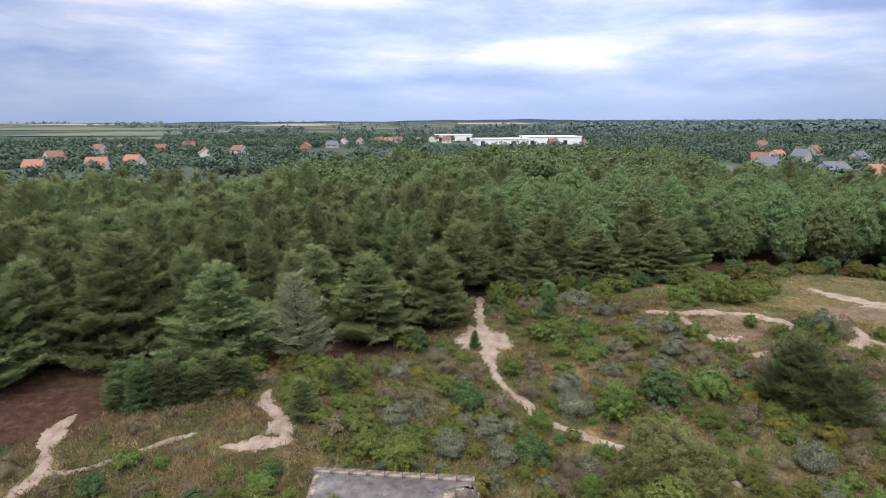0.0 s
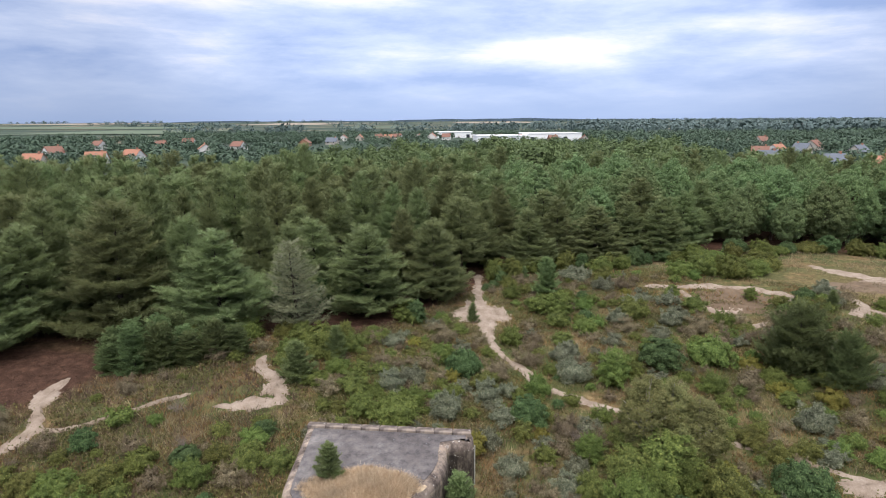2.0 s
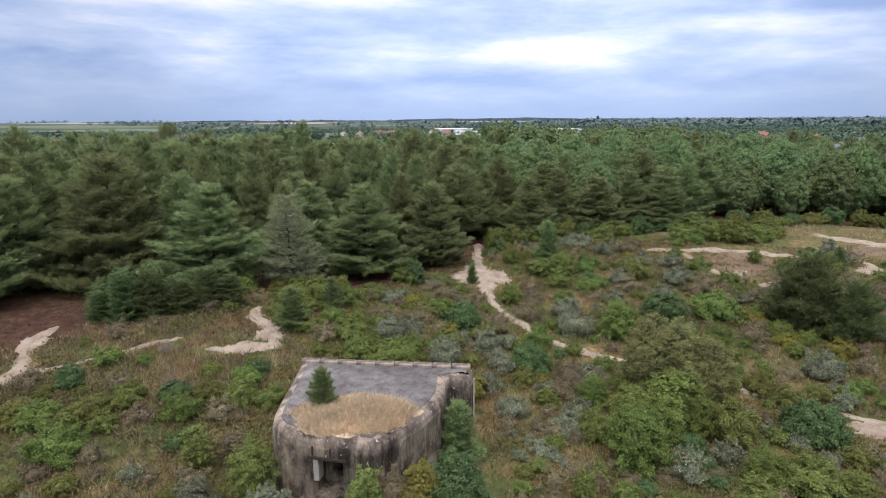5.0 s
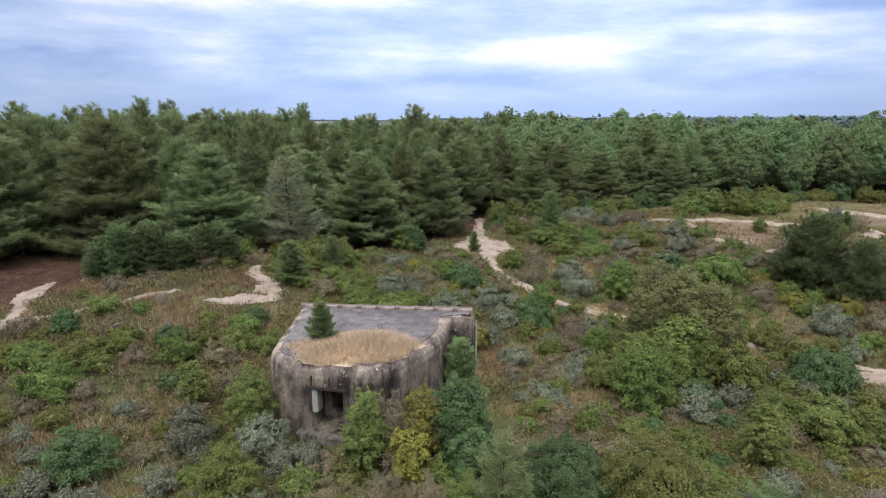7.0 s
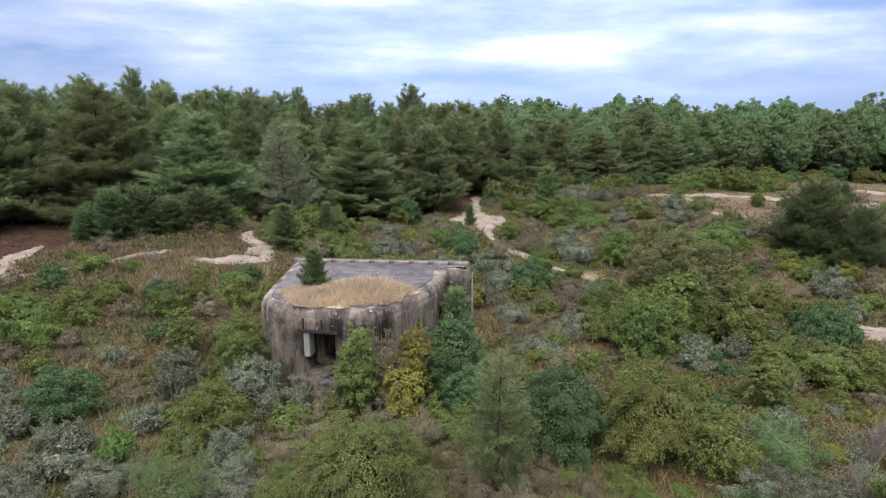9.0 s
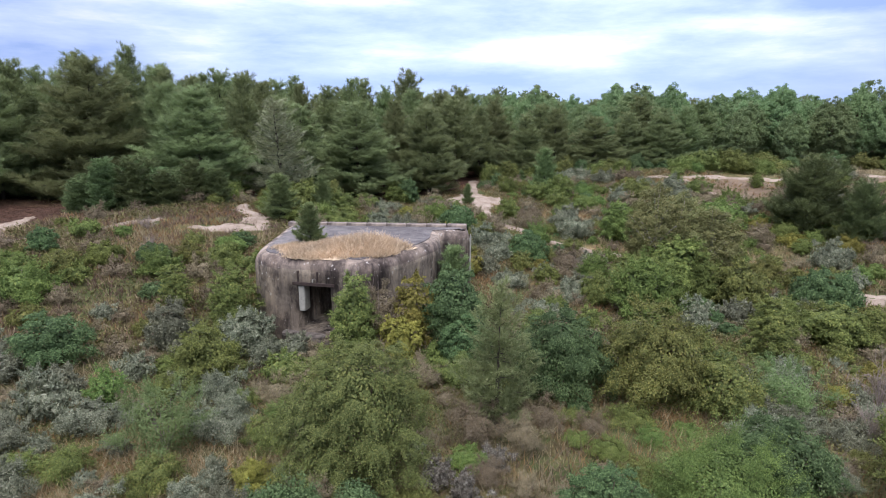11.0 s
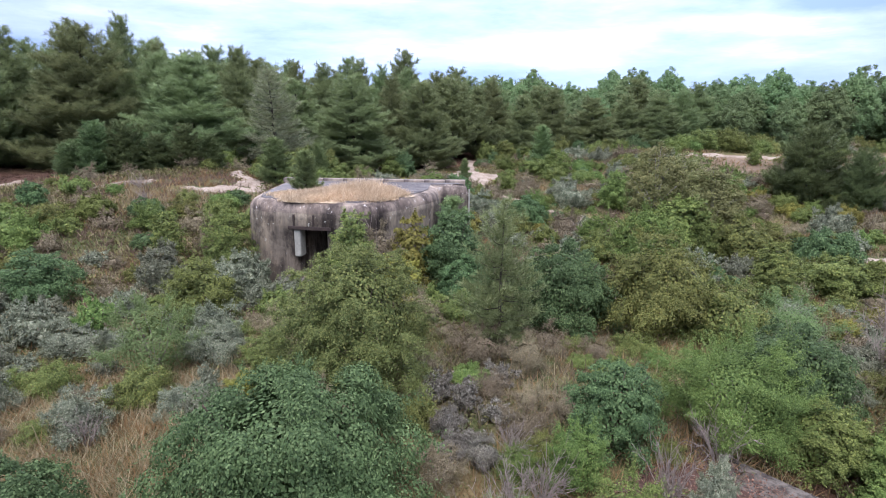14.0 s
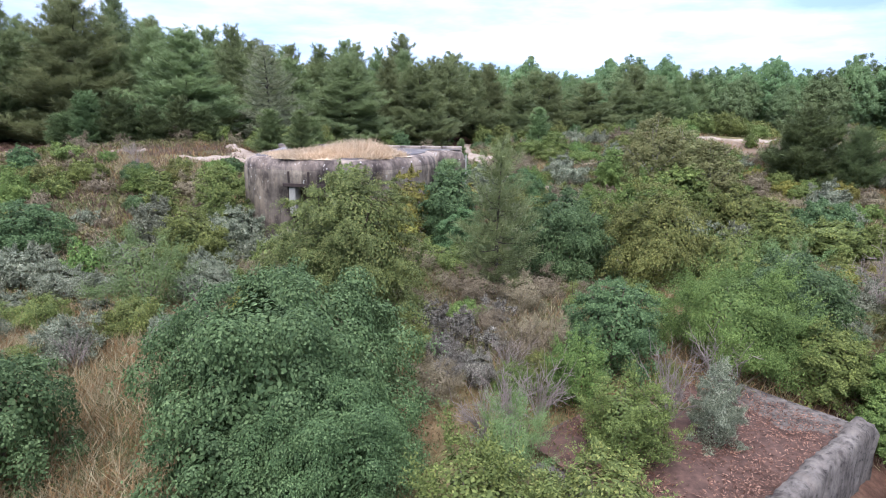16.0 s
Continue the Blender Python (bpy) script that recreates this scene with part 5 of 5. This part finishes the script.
for x, y, top, r in FRONT:
    h = (top - ground_z(x, y)) * 0.97
    put(rng.choice(edge_pines), x, y, r / 2.3, h / 9.0, rng.uniform(0, 6.28), group="pines at the wood's edge")
    stood.append((x, y, r * 0.78))
put(grey_pine, -10.7, 41.2, 1.25, (10.4 - 3.3) / 8.0, 1.0)
stood.append((-10.7, 41.2, 1.6))
for x, y, h in [(-18.6, 33.2, 2.6), (-20.9, 34.6, 2.4), (-18.0, 35.2, 2.6), (-14.9, 35.8, 2.4), (-21.4, 36.0, 2.2), (-17.4, 36.2, 2.5), (-17.2, 33.6, 2.9), (-15.6, 34.0, 2.3), (-14.2, 34.6, 2.5), (-13.0, 35.2, 2.3), (-20.2, 33.4, 2.1), (-19.4, 34.8, 2.8), (-16.3, 35.0, 2.7), (-24.9, 27.0, 4.2), (-8.6, 32.6, 3.05), (9.95, 51.3, 3.5), (30.1, 41.9, 1.6), (7.2, 58.0, 1.85), (2.75, 45.8, 1.5), (0.75, 22.2, 2.7), (6.2, 57.6, 1.5), (-6.9, 36.5, 2.2), (8.8, 57.4, 1.4)]:
    put(thicket if -22 < x < -12 else young, x, y, h / 3.0 * (1.2 if -22 < x < -12 else 1.08), h / 3.0 * (0.82 + 0.3 * (0.5 + 0.5 * math.sin(x * 9.7))), x, group="young pines")
feathery = pine("young_pine", "tall thin young pine with pale feathery needles", FEATHER, 63, 3.6, 1.15, 13, 6, 0.15, 15, 0.13, 0.04, 0.6, 0.1)
put(feathery, 1.42, 13.0, 1.0, 1.0, 1.0, group="young pines")
drop(feathery)
put(young, -4.65, 21.75, 0.62, 0.52, 0.5, z=ROOF + 0.02, group="young pines")
broad_pine = pine("bushy_pine", "broad dark bushy pine standing alone in the scrub", PINE_DARK, 61, 4.6, 3.0, 10, 8, 0.22, 20, 0.18, 0.0, 0.5, 0.11, 3)
put(broad_pine, 24.4, 36.9, 1.0, 1.0, 0.7)
put(broad_pine, 26.6, 34.9, 0.62, 0.78, 2.7)
drop(broad_pine)


def woods():
    """The pine wood, row behind row, passing into pale broad-leaved trees."""
    leafy = [broadleaf("poplar_tree", "pale green broad-leaved tree in the wood", POPLAR, BARK, 70 + i, 9.0, 2.9, 30000, 0.15, 240, 0.03) for i in range(3)]
    count = [0, 0]
    cells = [(i, j) for j in range(0, 40) for i in range(-45, 46)]
    for i, j in cells:
        x, y = i * 4.9 + rng.uniform(-1.3, 1.3) + (j % 2) * 2.4, 36 + j * 4.6 + rng.uniform(-1.3, 1.3)
        edge = float(wood_edge(x))
        if y < edge + 1.8 or abs(x) > 0.86 * y + 6 or y > 118:
            continue
        if any((x - a) ** 2 + (y - b) ** 2 < (r + 1.7) ** 2 for a, b, r in stood):
            continue
        leafy_here = x > 31 + 3 * math.sin(y) or x > 8 and y > edge + 7 + 10 * noise.noise(Vector((x * 0.06, y * 0.06, 1))) and x + y > 84 or (y > 92 and noise.noise(Vector((x * 0.05, y * 0.05, 7))) > -0.02)
        if y > edge + 26 and x < -5 and y > 96:
            continue
        z = ground_z(x, y)
        top = 11.4 + 2.2 * noise.noise(Vector((x * 0.08, y * 0.08, 5))) + rng.uniform(-1.7, 1.5) + (1.4 if x < -18 else 0)
        if leafy_here and count[1] < 110:
            h = top - z + 0.4
            put(rng.choice(leafy), x, y, h / 9.0 * rng.uniform(0.85, 1.15), h / 9.0, rng.uniform(0, 6.28), group="broad-leaved trees of the wood")
            count[1] += 1
        elif count[0] < 230:
            h = top - z
            put(rng.choice(edge_pines if y < edge + 5 else wood_pines), x, y, rng.uniform(1.1, 1.4), h / 9.2, rng.uniform(0, 6.28), group="pines of the wood")
            count[0] += 1
    for o in leafy:
        drop(o)


woods()
for o in (*edge_pines, grey_pine, *wood_pines, young, thicket):
    drop(o)

# ---- low cover ----


def spots(n, seed, near, far, bias, keep):
    """Random places on the turf in the wide fan of open ground, where keep() allows."""
    r = np.random.RandomState(seed)
    d, a = near + (far - near) * r.uniform(size=n * 3) ** bias, r.uniform(-0.8, 0.8, n * 3)
    x, y = d * np.sin(a), d * np.cos(a)
    ok = (y < wood_edge(x) + 2) & (to_path(x, y) > 0.8 + 0.4 * r.uniform(size=len(x))) & ~((x > -6.9) & (x < 1.9) & (y > 18.4) & (y < 26.2)) & keep(x, y, r)
    ok &= ~((x > 2.6) & (x < 6.0) & (y > 4.0) & (y < 8.2)) & (np.hypot((x + 27.5) / 8, (y - 34) / 5.5) > 0.85 + 0.3 * r.uniform(size=len(x)))
    return x[ok][:n], y[ok][:n], r


def tufts(name, label, mat, x, y, z, r, tall, blades, width, spread, category="grass", lean=0.55):
    n = len(x)
    p = np.repeat(np.stack([x, y, z], 1), blades, 0)
    p[:, :2] += r.normal(size=(n * blades, 2)) * spread
    axis = np.stack([r.normal(size=n * blades) * lean, r.normal(size=n * blades) * lean, np.ones(n * blades)], 1)
    size = np.repeat(r.uniform(0.6, 1.25, n), blades) * r.uniform(0.6, 1.2, n * blades)
    v, f = leaf_arrays(p, axis, sphere_dirs(r, n * blades), tall * size, width * size, True)
    tagged(new(name, mesh_of(name, v, f, mat)), label, category, kind="stuff")


def low_leaves(name, label, mat, x, y, z, r, high, leaves, leaf, spread):
    n = len(x)
    p = np.repeat(np.stack([x, y, z], 1), leaves, 0)
    p[:, :2] += r.normal(size=(n * leaves, 2)) * spread
    p[:, 2] += r.uniform(0.02, 1, n * leaves) * high * np.repeat(r.uniform(0.5, 1.3, n), leaves)
    ln = leaf * r.uniform(0.6, 1.4, n * leaves)
    v, f = leaf_arrays(p, sphere_dirs(r, n * leaves) + [0, 0, 0.3], np.tile([0, 0, 1.0], (n * leaves, 1)) + r.normal(size=(n * leaves, 3)) * 0.6, ln, ln * 0.6, True)
    tagged(new(name, mesh_of(name, v, f, mat)), label, "undergrowth", kind="stuff")


def wave(x, y, s, k):
    return np.sin(x * s + k + 1.3 * np.sin(y * s * 0.7 + k)) * np.sin(y * s * 1.1 + 2 * k + 1.2 * np.sin(x * s * 0.6))


x, y, r = spots(11000, 1, 4, 80, 0.85, lambda x, y, r: wave(x, y, 0.35, 1.0) + r.normal(size=len(x)) * 0.4 > 0.0)
tufts("dry_grass", "straw-coloured dry dune grass in loose tufts", STRAW, x, y, height(x, y) - 0.02, r, 0.34, 12, np.repeat(np.clip(np.hypot(x, y) * 0.0011, 0.008, 0.032), 12), 0.16)
x, y, r = spots(11000, 2, 4, 60, 0.75, lambda x, y, r: (wave(x, y, 0.5, 2.2) + r.normal(size=len(x)) * 0.4 > 0.0) | ((x < -2) & (y < 10)))
tufts("rusty_grass", "rust-brown withered grass between the shrubs", RUST, x, y, height(x, y) - 0.02, r, 0.30, 9, np.repeat(np.clip(np.hypot(x, y) * 0.0014, 0.008, 0.045), 9), 0.18)
x, y, r = spots(2600, 12, 4.5, 17, 0.8, lambda x, y, r: ((x < -2) & (x > -6.5) & (y < 10)) | (wave(x, y, 0.6, 0.7) + r.normal(size=len(x)) * 0.3 > 0.25))
tufts("rusty_grass", "dense rust-orange withered grass among the near shrubs", RUST, x, y, height(x, y) - 0.02, r, 0.27, 11, 0.012, 0.12, lean=0.8)
x, y, r = spots(3200, 15, 5, 15, 0.8, lambda x, y, r: (x < -1.5) & (y < 13))
tufts("dry_grass", "dense straw-coloured grass among the near shrubs", STRAW, x, y, height(x, y) - 0.02, r, 0.3, 12, 0.011, 0.13, lean=0.7)
x, y, r = spots(8500, 3, 12, 58, 0.75, lambda x, y, r: (x < -5) & (((x < -8) & (y > 22) & (y < 36)) | (wave(x, y, 0.3, 4.0) + r.normal(size=len(x)) * 0.4 > 0.2)))
tufts("heath", "low red-brown heath and withered stalks on the dune", HEATH, x, y, height(x, y) - 0.02, r, 0.32, 10, 0.035, 0.2, "heath")
x, y, r = spots(7000, 13, 9, 58, 0.75, lambda x, y, r: (x > -6) & (wave(x, y, 0.3, 4.0) + r.normal(size=len(x)) * 0.4 > 0.15))
tufts("withered_stalks", "withered pale brown stalks between the shrubs", MAUVE, x, y, height(x, y) - 0.02, r, 0.32, 10, 0.035, 0.2, "withered weeds")
x, y, r = spots(13500, 4, 4, 60, 0.75, lambda x, y, r: wave(x, y, 0.4, 5.5) + r.normal(size=len(x)) * 0.5 > 0.05)
low_leaves("low_herbs", "low green herbs and creeping bramble", HERB, x, y, height(x, y), r, 0.26, 13, np.repeat(np.clip(np.hypot(x, y) * 0.0052, 0.03, 0.12), 13), 0.22)
x, y, r = spots(1500, 23, 24, 36, 1.0, lambda x, y, r: (x > -17) & (x < -7.5) & (y > 25.5) & (y < 28.7))
tufts("tall_grass", "tall pale straw grass along the crest of the dune", STRAW, x, y, height(x, y) - 0.02, r, 0.46, 11, 0.022, 0.16, lean=0.4)
r = np.random.RandomState(19)
x, y = r.uniform(-38, -20, 5000), r.uniform(28, 40, 5000)
lies = np.hypot((x + 27.5) / 8, (y - 34) / 5.5) < 1.05
x, y = x[lies & (to_path(x, y) > 1.1)], y[lies & (to_path(x, y) > 1.1)]
low_leaves("pine_litter", "brown pine litter and small twigs on the wood floor", SCRAP, x, y, height(x, y), r, 0.04, 6, 0.06, 0.25)
r = np.random.RandomState(9)
a, d = r.uniform(0, 6.28, 2600), r.uniform(0, 1, 2600) ** 0.5
x, y = -3.35 + (2.35 + 0.15 * np.sin(3 * a) + 0.12 * np.sin(7 * a)) * d * np.cos(a), 20.7 + (1.46 + 0.1 * np.sin(5 * a)) * d * np.sin(a)
tufts("roof_grass", "dry straw-coloured grass growing on the bunker's roof", BLEACHED, x, y, ROOF + (0.13 + 0.15 * np.exp(-((x + 2.3) / 1.3) ** 2)) * (1 - d * d) - 0.03, r, np.repeat(0.18 + 0.26 * np.exp(-((x + 2.3) / 1.3) ** 2 - ((y - 20.9) / 1.1) ** 2), 12), 12, 0.022, 0.08, lean=1.0)

# ---- the town and the distance ----


def house(x, y, turn, wide, deep, eaves, ridge, wall, roof):
    root = new("house")
    bm = bmesh.new()
    w, d = wide / 2, deep / 2
    base = [(-w, -d), (w, -d), (w, d), (-w, d)]
    lo = [bm.verts.new((*p, -1.0)) for p in base]
    hi = [bm.verts.new((*p, eaves)) for p in base]
    g = [bm.verts.new((-w, 0, ridge - 0.1)), bm.verts.new((w, 0, ridge - 0.1))]
    for i in range(4):
        bm.faces.new((lo[i], lo[(i + 1) % 4], hi[(i + 1) % 4], hi[i]))
    bm.faces.new((hi[1], hi[2], g[1])); bm.faces.new((hi[3], hi[0], g[0]))
    part("wall", bm, wall, root)
    bm = bmesh.new()
    for s in (-1, 1):
        q = [(-w - 0.3, s * (d + 0.4), eaves - 0.25), (w + 0.3, s * (d + 0.4), eaves - 0.25), (w + 0.3, 0, ridge), (-w - 0.3, 0, ridge)]
        a = [bm.verts.new(p) for p in q]
        b = [bm.verts.new((p[0], p[1], p[2] + 0.18)) for p in q]
        for i in range(4):
            bm.faces.new((a[i], a[(i + 1) % 4], b[(i + 1) % 4], b[i]))
        bm.faces.new(b); bm.faces.new(a[::-1])
    top = part("roof", bm, roof, root)
    part("chimney", box(bmesh.new(), w * 0.55, w * 0.55 + 0.7, -0.35, 0.35, ridge - 0.8, ridge + 0.9), HOUSE_WALLS[2], top)
    pane = None
    for s in (-1, 1):
        for k in range(max(2, int(wide / 3))):
            u = -w + (k + 0.5) * wide / max(2, int(wide / 3))
            frame_bm = box(bmesh.new(), u - 0.6, u + 0.6, s * d - 0.05, s * d + 0.05, 1.0, 2.3)
            win = part("window", frame_bm, TRIM, root)
            part("pane", box(bmesh.new(), u - 0.5, u + 0.5, s * d - 0.07, s * d + 0.07, 1.1, 2.2), PANE, win)
    root.matrix_basis = pose(x, y, ground_z(x, y), 0, 0, turn)
    return root


town_rng = random.Random(14)
HOUSES = [(75, 235, 0), (183, 258, 0), (247, 262, 0), (190, 400, 1), (296, 410, 1), (345, 470, 1), (372, 352, 0), (430, 385, 1), (545, 440, 1), (592, 470, 2), (612, 545, 1), (640, 560, 0), (672, 566, 1), (690, 552, 0), (705, 572, 1), (742, 580, 1), (765, 590, 0), (790, 560, 1), (110, 300, 1), (1338, 262, 1), (1368, 300, 0), (1352, 236, 2), (1412, 290, 2), (1432, 345, 1), (1468, 205, 2), (1512, 268, 2), (1548, 196, 0), (1570, 176, 0), (1340, 420, 1), (880, 520, 1), (915, 515, 1), (975, 505, 1), (1030, 470, 1)]
homes = []
for px, dist, roof in HOUSES:
    x = (px - 784) / 1003 * dist + 0.01 * dist
    wide = town_rng.uniform(6.8, 9)
    ridge = town_rng.uniform(5.2, 6.4)
    h = house(x, dist, town_rng.uniform(-35, 35) + town_rng.choice((0, 0, 90)), wide, town_rng.uniform(7, 8.5), ridge - town_rng.uniform(2.8, 3.4), ridge, HOUSE_WALLS[town_rng.choice((0, 1, 1, 2))], HOUSE_ROOFS[roof])
    tagged(h, ("pale house with an orange tiled roof", "house with a brown tiled roof", "white house with a slate roof")[roof] + " among trees", "house", "houses of the town")
    homes.append((x, dist))


def hall(x, y, wide, deep, high):
    root = new("warehouse")
    part("wall", box(bmesh.new(), -wide / 2, wide / 2, -deep / 2, deep / 2, -1, high, 0.2), SHEET, root)
    part("roof", box(bmesh.new(), -wide / 2 - 0.5, wide / 2 + 0.5, -deep / 2 - 0.5, deep / 2 + 0.5, high + 0.004, high + 0.7, 0.2), SHEET, root)
    n = int(wide / 9)
    for k in range(n):
        u = -wide / 2 + (k + 0.5) * wide / n
        part("door", box(bmesh.new(), u - 1.8, u + 1.8, -deep / 2 - 0.12, -deep / 2 + 0.05, -1, 3.6), TRIM if k % 3 else PANE, root)
    root.matrix_basis = pose(x, y, ground_z(x, y), 0, 0, 4)
    tagged(root, "long white metal warehouse beyond the wood", "warehouse", "warehouses")


hall(57, 520, 46, 30, 5.0)
hall(104, 535, 50, 34, 6.5)
hall(18, 640, 40, 20, 6.0)


def crowns(name, label, mat, seats, seed, leaves, leaf, lumps=7):
    """Woods too far off to count: crowns of rounded leaf clumps, joined."""
    r = np.random.RandomState(seed)
    seats = np.asarray(seats)
    n = len(seats)
    cd = sphere_dirs(r, n * lumps).reshape(n, lumps, 3)
    cd[:, :, 2] = np.abs(cd[:, :, 2]) - 0.1
    cd[:, 0] = (0, 0, 1)
    c = cd * seats[:, None, 3:4] * np.array([0.6, 0.6, 0]) + cd * seats[:, None, 4:5] * np.array([0, 0, 0.68]) + seats[:, None, :3]
    w = r.randint(0, lumps, (n, leaves))
    d = unit(sphere_dirs(r, n * leaves).reshape(n, leaves, 3) + np.array([0, 0, 0.2]))
    p = np.take_along_axis(c, w[:, :, None], 1) + d * (seats[:, 3] * 1.25 / math.sqrt(lumps))[:, None, None] * r.uniform(0.5, 1.05, (n, leaves, 1))
    p, d = p.reshape(-1, 3), d.reshape(-1, 3)
    up = unit(p - np.repeat(seats[:, :3], leaves, 0)) * 0.8
    axis = unit(np.cross(d, sphere_dirs(r, len(d))) + d * 0.25)
    ln = leaf * np.repeat(seats[:, 3], leaves) * r.uniform(0.7, 1.3, len(d))
    v, f = leaf_arrays(p - axis * ln[:, None] * 0.5, axis, d + up + r.normal(size=d.shape) * 0.25, ln, ln * 0.8, True)
    tagged(new(name, mesh_of(name, v, f, mat)), label, "woodland", kind="stuff")


FIELDS = [(-680, -410, 880, 1250, "green"), (-820, -470, 2300, 3200, "stubble"), (-2000, -1550, 2600, 3400, "stubble"), (100, 480, 2700, 3500, "stubble"), (-1500, -700, 1500, 1900, "green"), (-260, -60, 1500, 1800, "green")]


def field(x0, x1, y0, y1, crop):
    xs, ys = np.linspace(x0, x1, 12), np.linspace(y0, y1, 8)
    gx, gy = np.meshgrid(xs, ys)
    gx = gx + 0.02 * (gy - y0) * np.sin(x0)
    v = np.stack([gx, gy, height(gx, gy) + 1.2], -1).reshape(-1, 3)
    i = (np.arange(7)[:, None] * 12 + np.arange(11)[None]).ravel()
    tagged(new("field", mesh_of("field", v, np.stack([i, i + 1, i + 13, i + 12], 1), CROPS[crop], True)), {"green": "pale green meadow on the plain", "stubble": "pale tan stubble field on the plain"}[crop], "field", kind="structure")


for plot in FIELDS:
    field(*plot)


def in_view_of_field(q, y):
    return any(x0 / y0 < q < x1 / y0 and 0.66 * y0 < y < y1 for x0, x1, y0, y1, _ in FIELDS)


def far_woods():
    r = random.Random(33)
    rows = {"mid": [], "town": [], "far": []}
    for _ in range(620):
        y = r.uniform(112, 205)
        q = r.uniform(-0.34, 0.62)
        if q < -0.3 or (q > 0.46 and y > 150) or (q < -0.05 and y > 135 + 300 * (q + 0.34)):
            continue
        x = q * y
        rad = r.uniform(3.2, 6.4)
        rows["mid"].append((x, y, ground_z(x, y) + 3.6 + (2.0 if 0.08 < q < 0.42 else 0) + 3.5 * noise.noise(Vector((x * 0.04, y * 0.04, 0))) + r.uniform(-1.6, 1.6), rad, r.uniform(5.6, 7.2)))
    for _ in range(3600):
        y = 130 + 640 * r.random() ** 0.7
        q = r.uniform(-0.95, 0.95)
        x = q * y
        if any(abs(q - hx / hy) < 5.5 / hy and y < hy + 5 and y > hy * (0.965 if hy < 340 else 0.86) for hx, hy in homes):
            continue
        if -0.02 < q < 0.27 and 400 < y < 600 or noise.noise(Vector((x * 0.008, y * 0.006, 2))) < -0.28:
            continue
        if y < 215 and -0.36 < q < 0.5:
            continue
        if in_view_of_field(q, y) and y > 560:
            continue
        tall = r.uniform(3.0, 5.5) * (0.55 if y < 300 else 0.9)
        rows["town"].append((x, y, ground_z(x, y) + tall * 0.5, r.uniform(3.2, 8.0), tall))
    for _ in range(2600):
        y = 720 + 3300 * r.random() ** 1.25
        q = r.uniform(-0.95, 0.95)
        x = q * y
        if in_view_of_field(q, y) or noise.noise(Vector((x * 0.0018, y * 0.0035, 4))) + (0.25 if q > 0.25 else -0.2) < -0.02:
            continue
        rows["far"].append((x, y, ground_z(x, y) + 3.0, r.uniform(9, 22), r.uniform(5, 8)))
    crowns("wood_behind", "dense broad-leaved wood behind the pines", BEHIND, rows["mid"], 1, 900, 0.11, 16)
    crowns("town_trees", "trees and hedges among the houses", WOODS, rows["town"], 2, 170, 0.19, 7)
    crowns("distant_woods", "dark woods of the distant plain", HAZED_WOODS, rows["far"], 3, 60, 0.24, 5)


far_woods()


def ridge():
    """The line of hills at the horizon, a strip with haze in its blue colour."""
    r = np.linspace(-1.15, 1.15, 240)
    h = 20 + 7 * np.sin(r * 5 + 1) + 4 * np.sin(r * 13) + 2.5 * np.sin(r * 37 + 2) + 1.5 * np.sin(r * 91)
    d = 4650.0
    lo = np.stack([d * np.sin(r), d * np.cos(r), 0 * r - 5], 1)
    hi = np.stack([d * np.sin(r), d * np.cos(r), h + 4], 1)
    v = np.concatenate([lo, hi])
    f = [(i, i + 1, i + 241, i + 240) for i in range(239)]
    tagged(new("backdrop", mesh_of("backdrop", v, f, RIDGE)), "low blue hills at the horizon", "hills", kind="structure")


ridge()
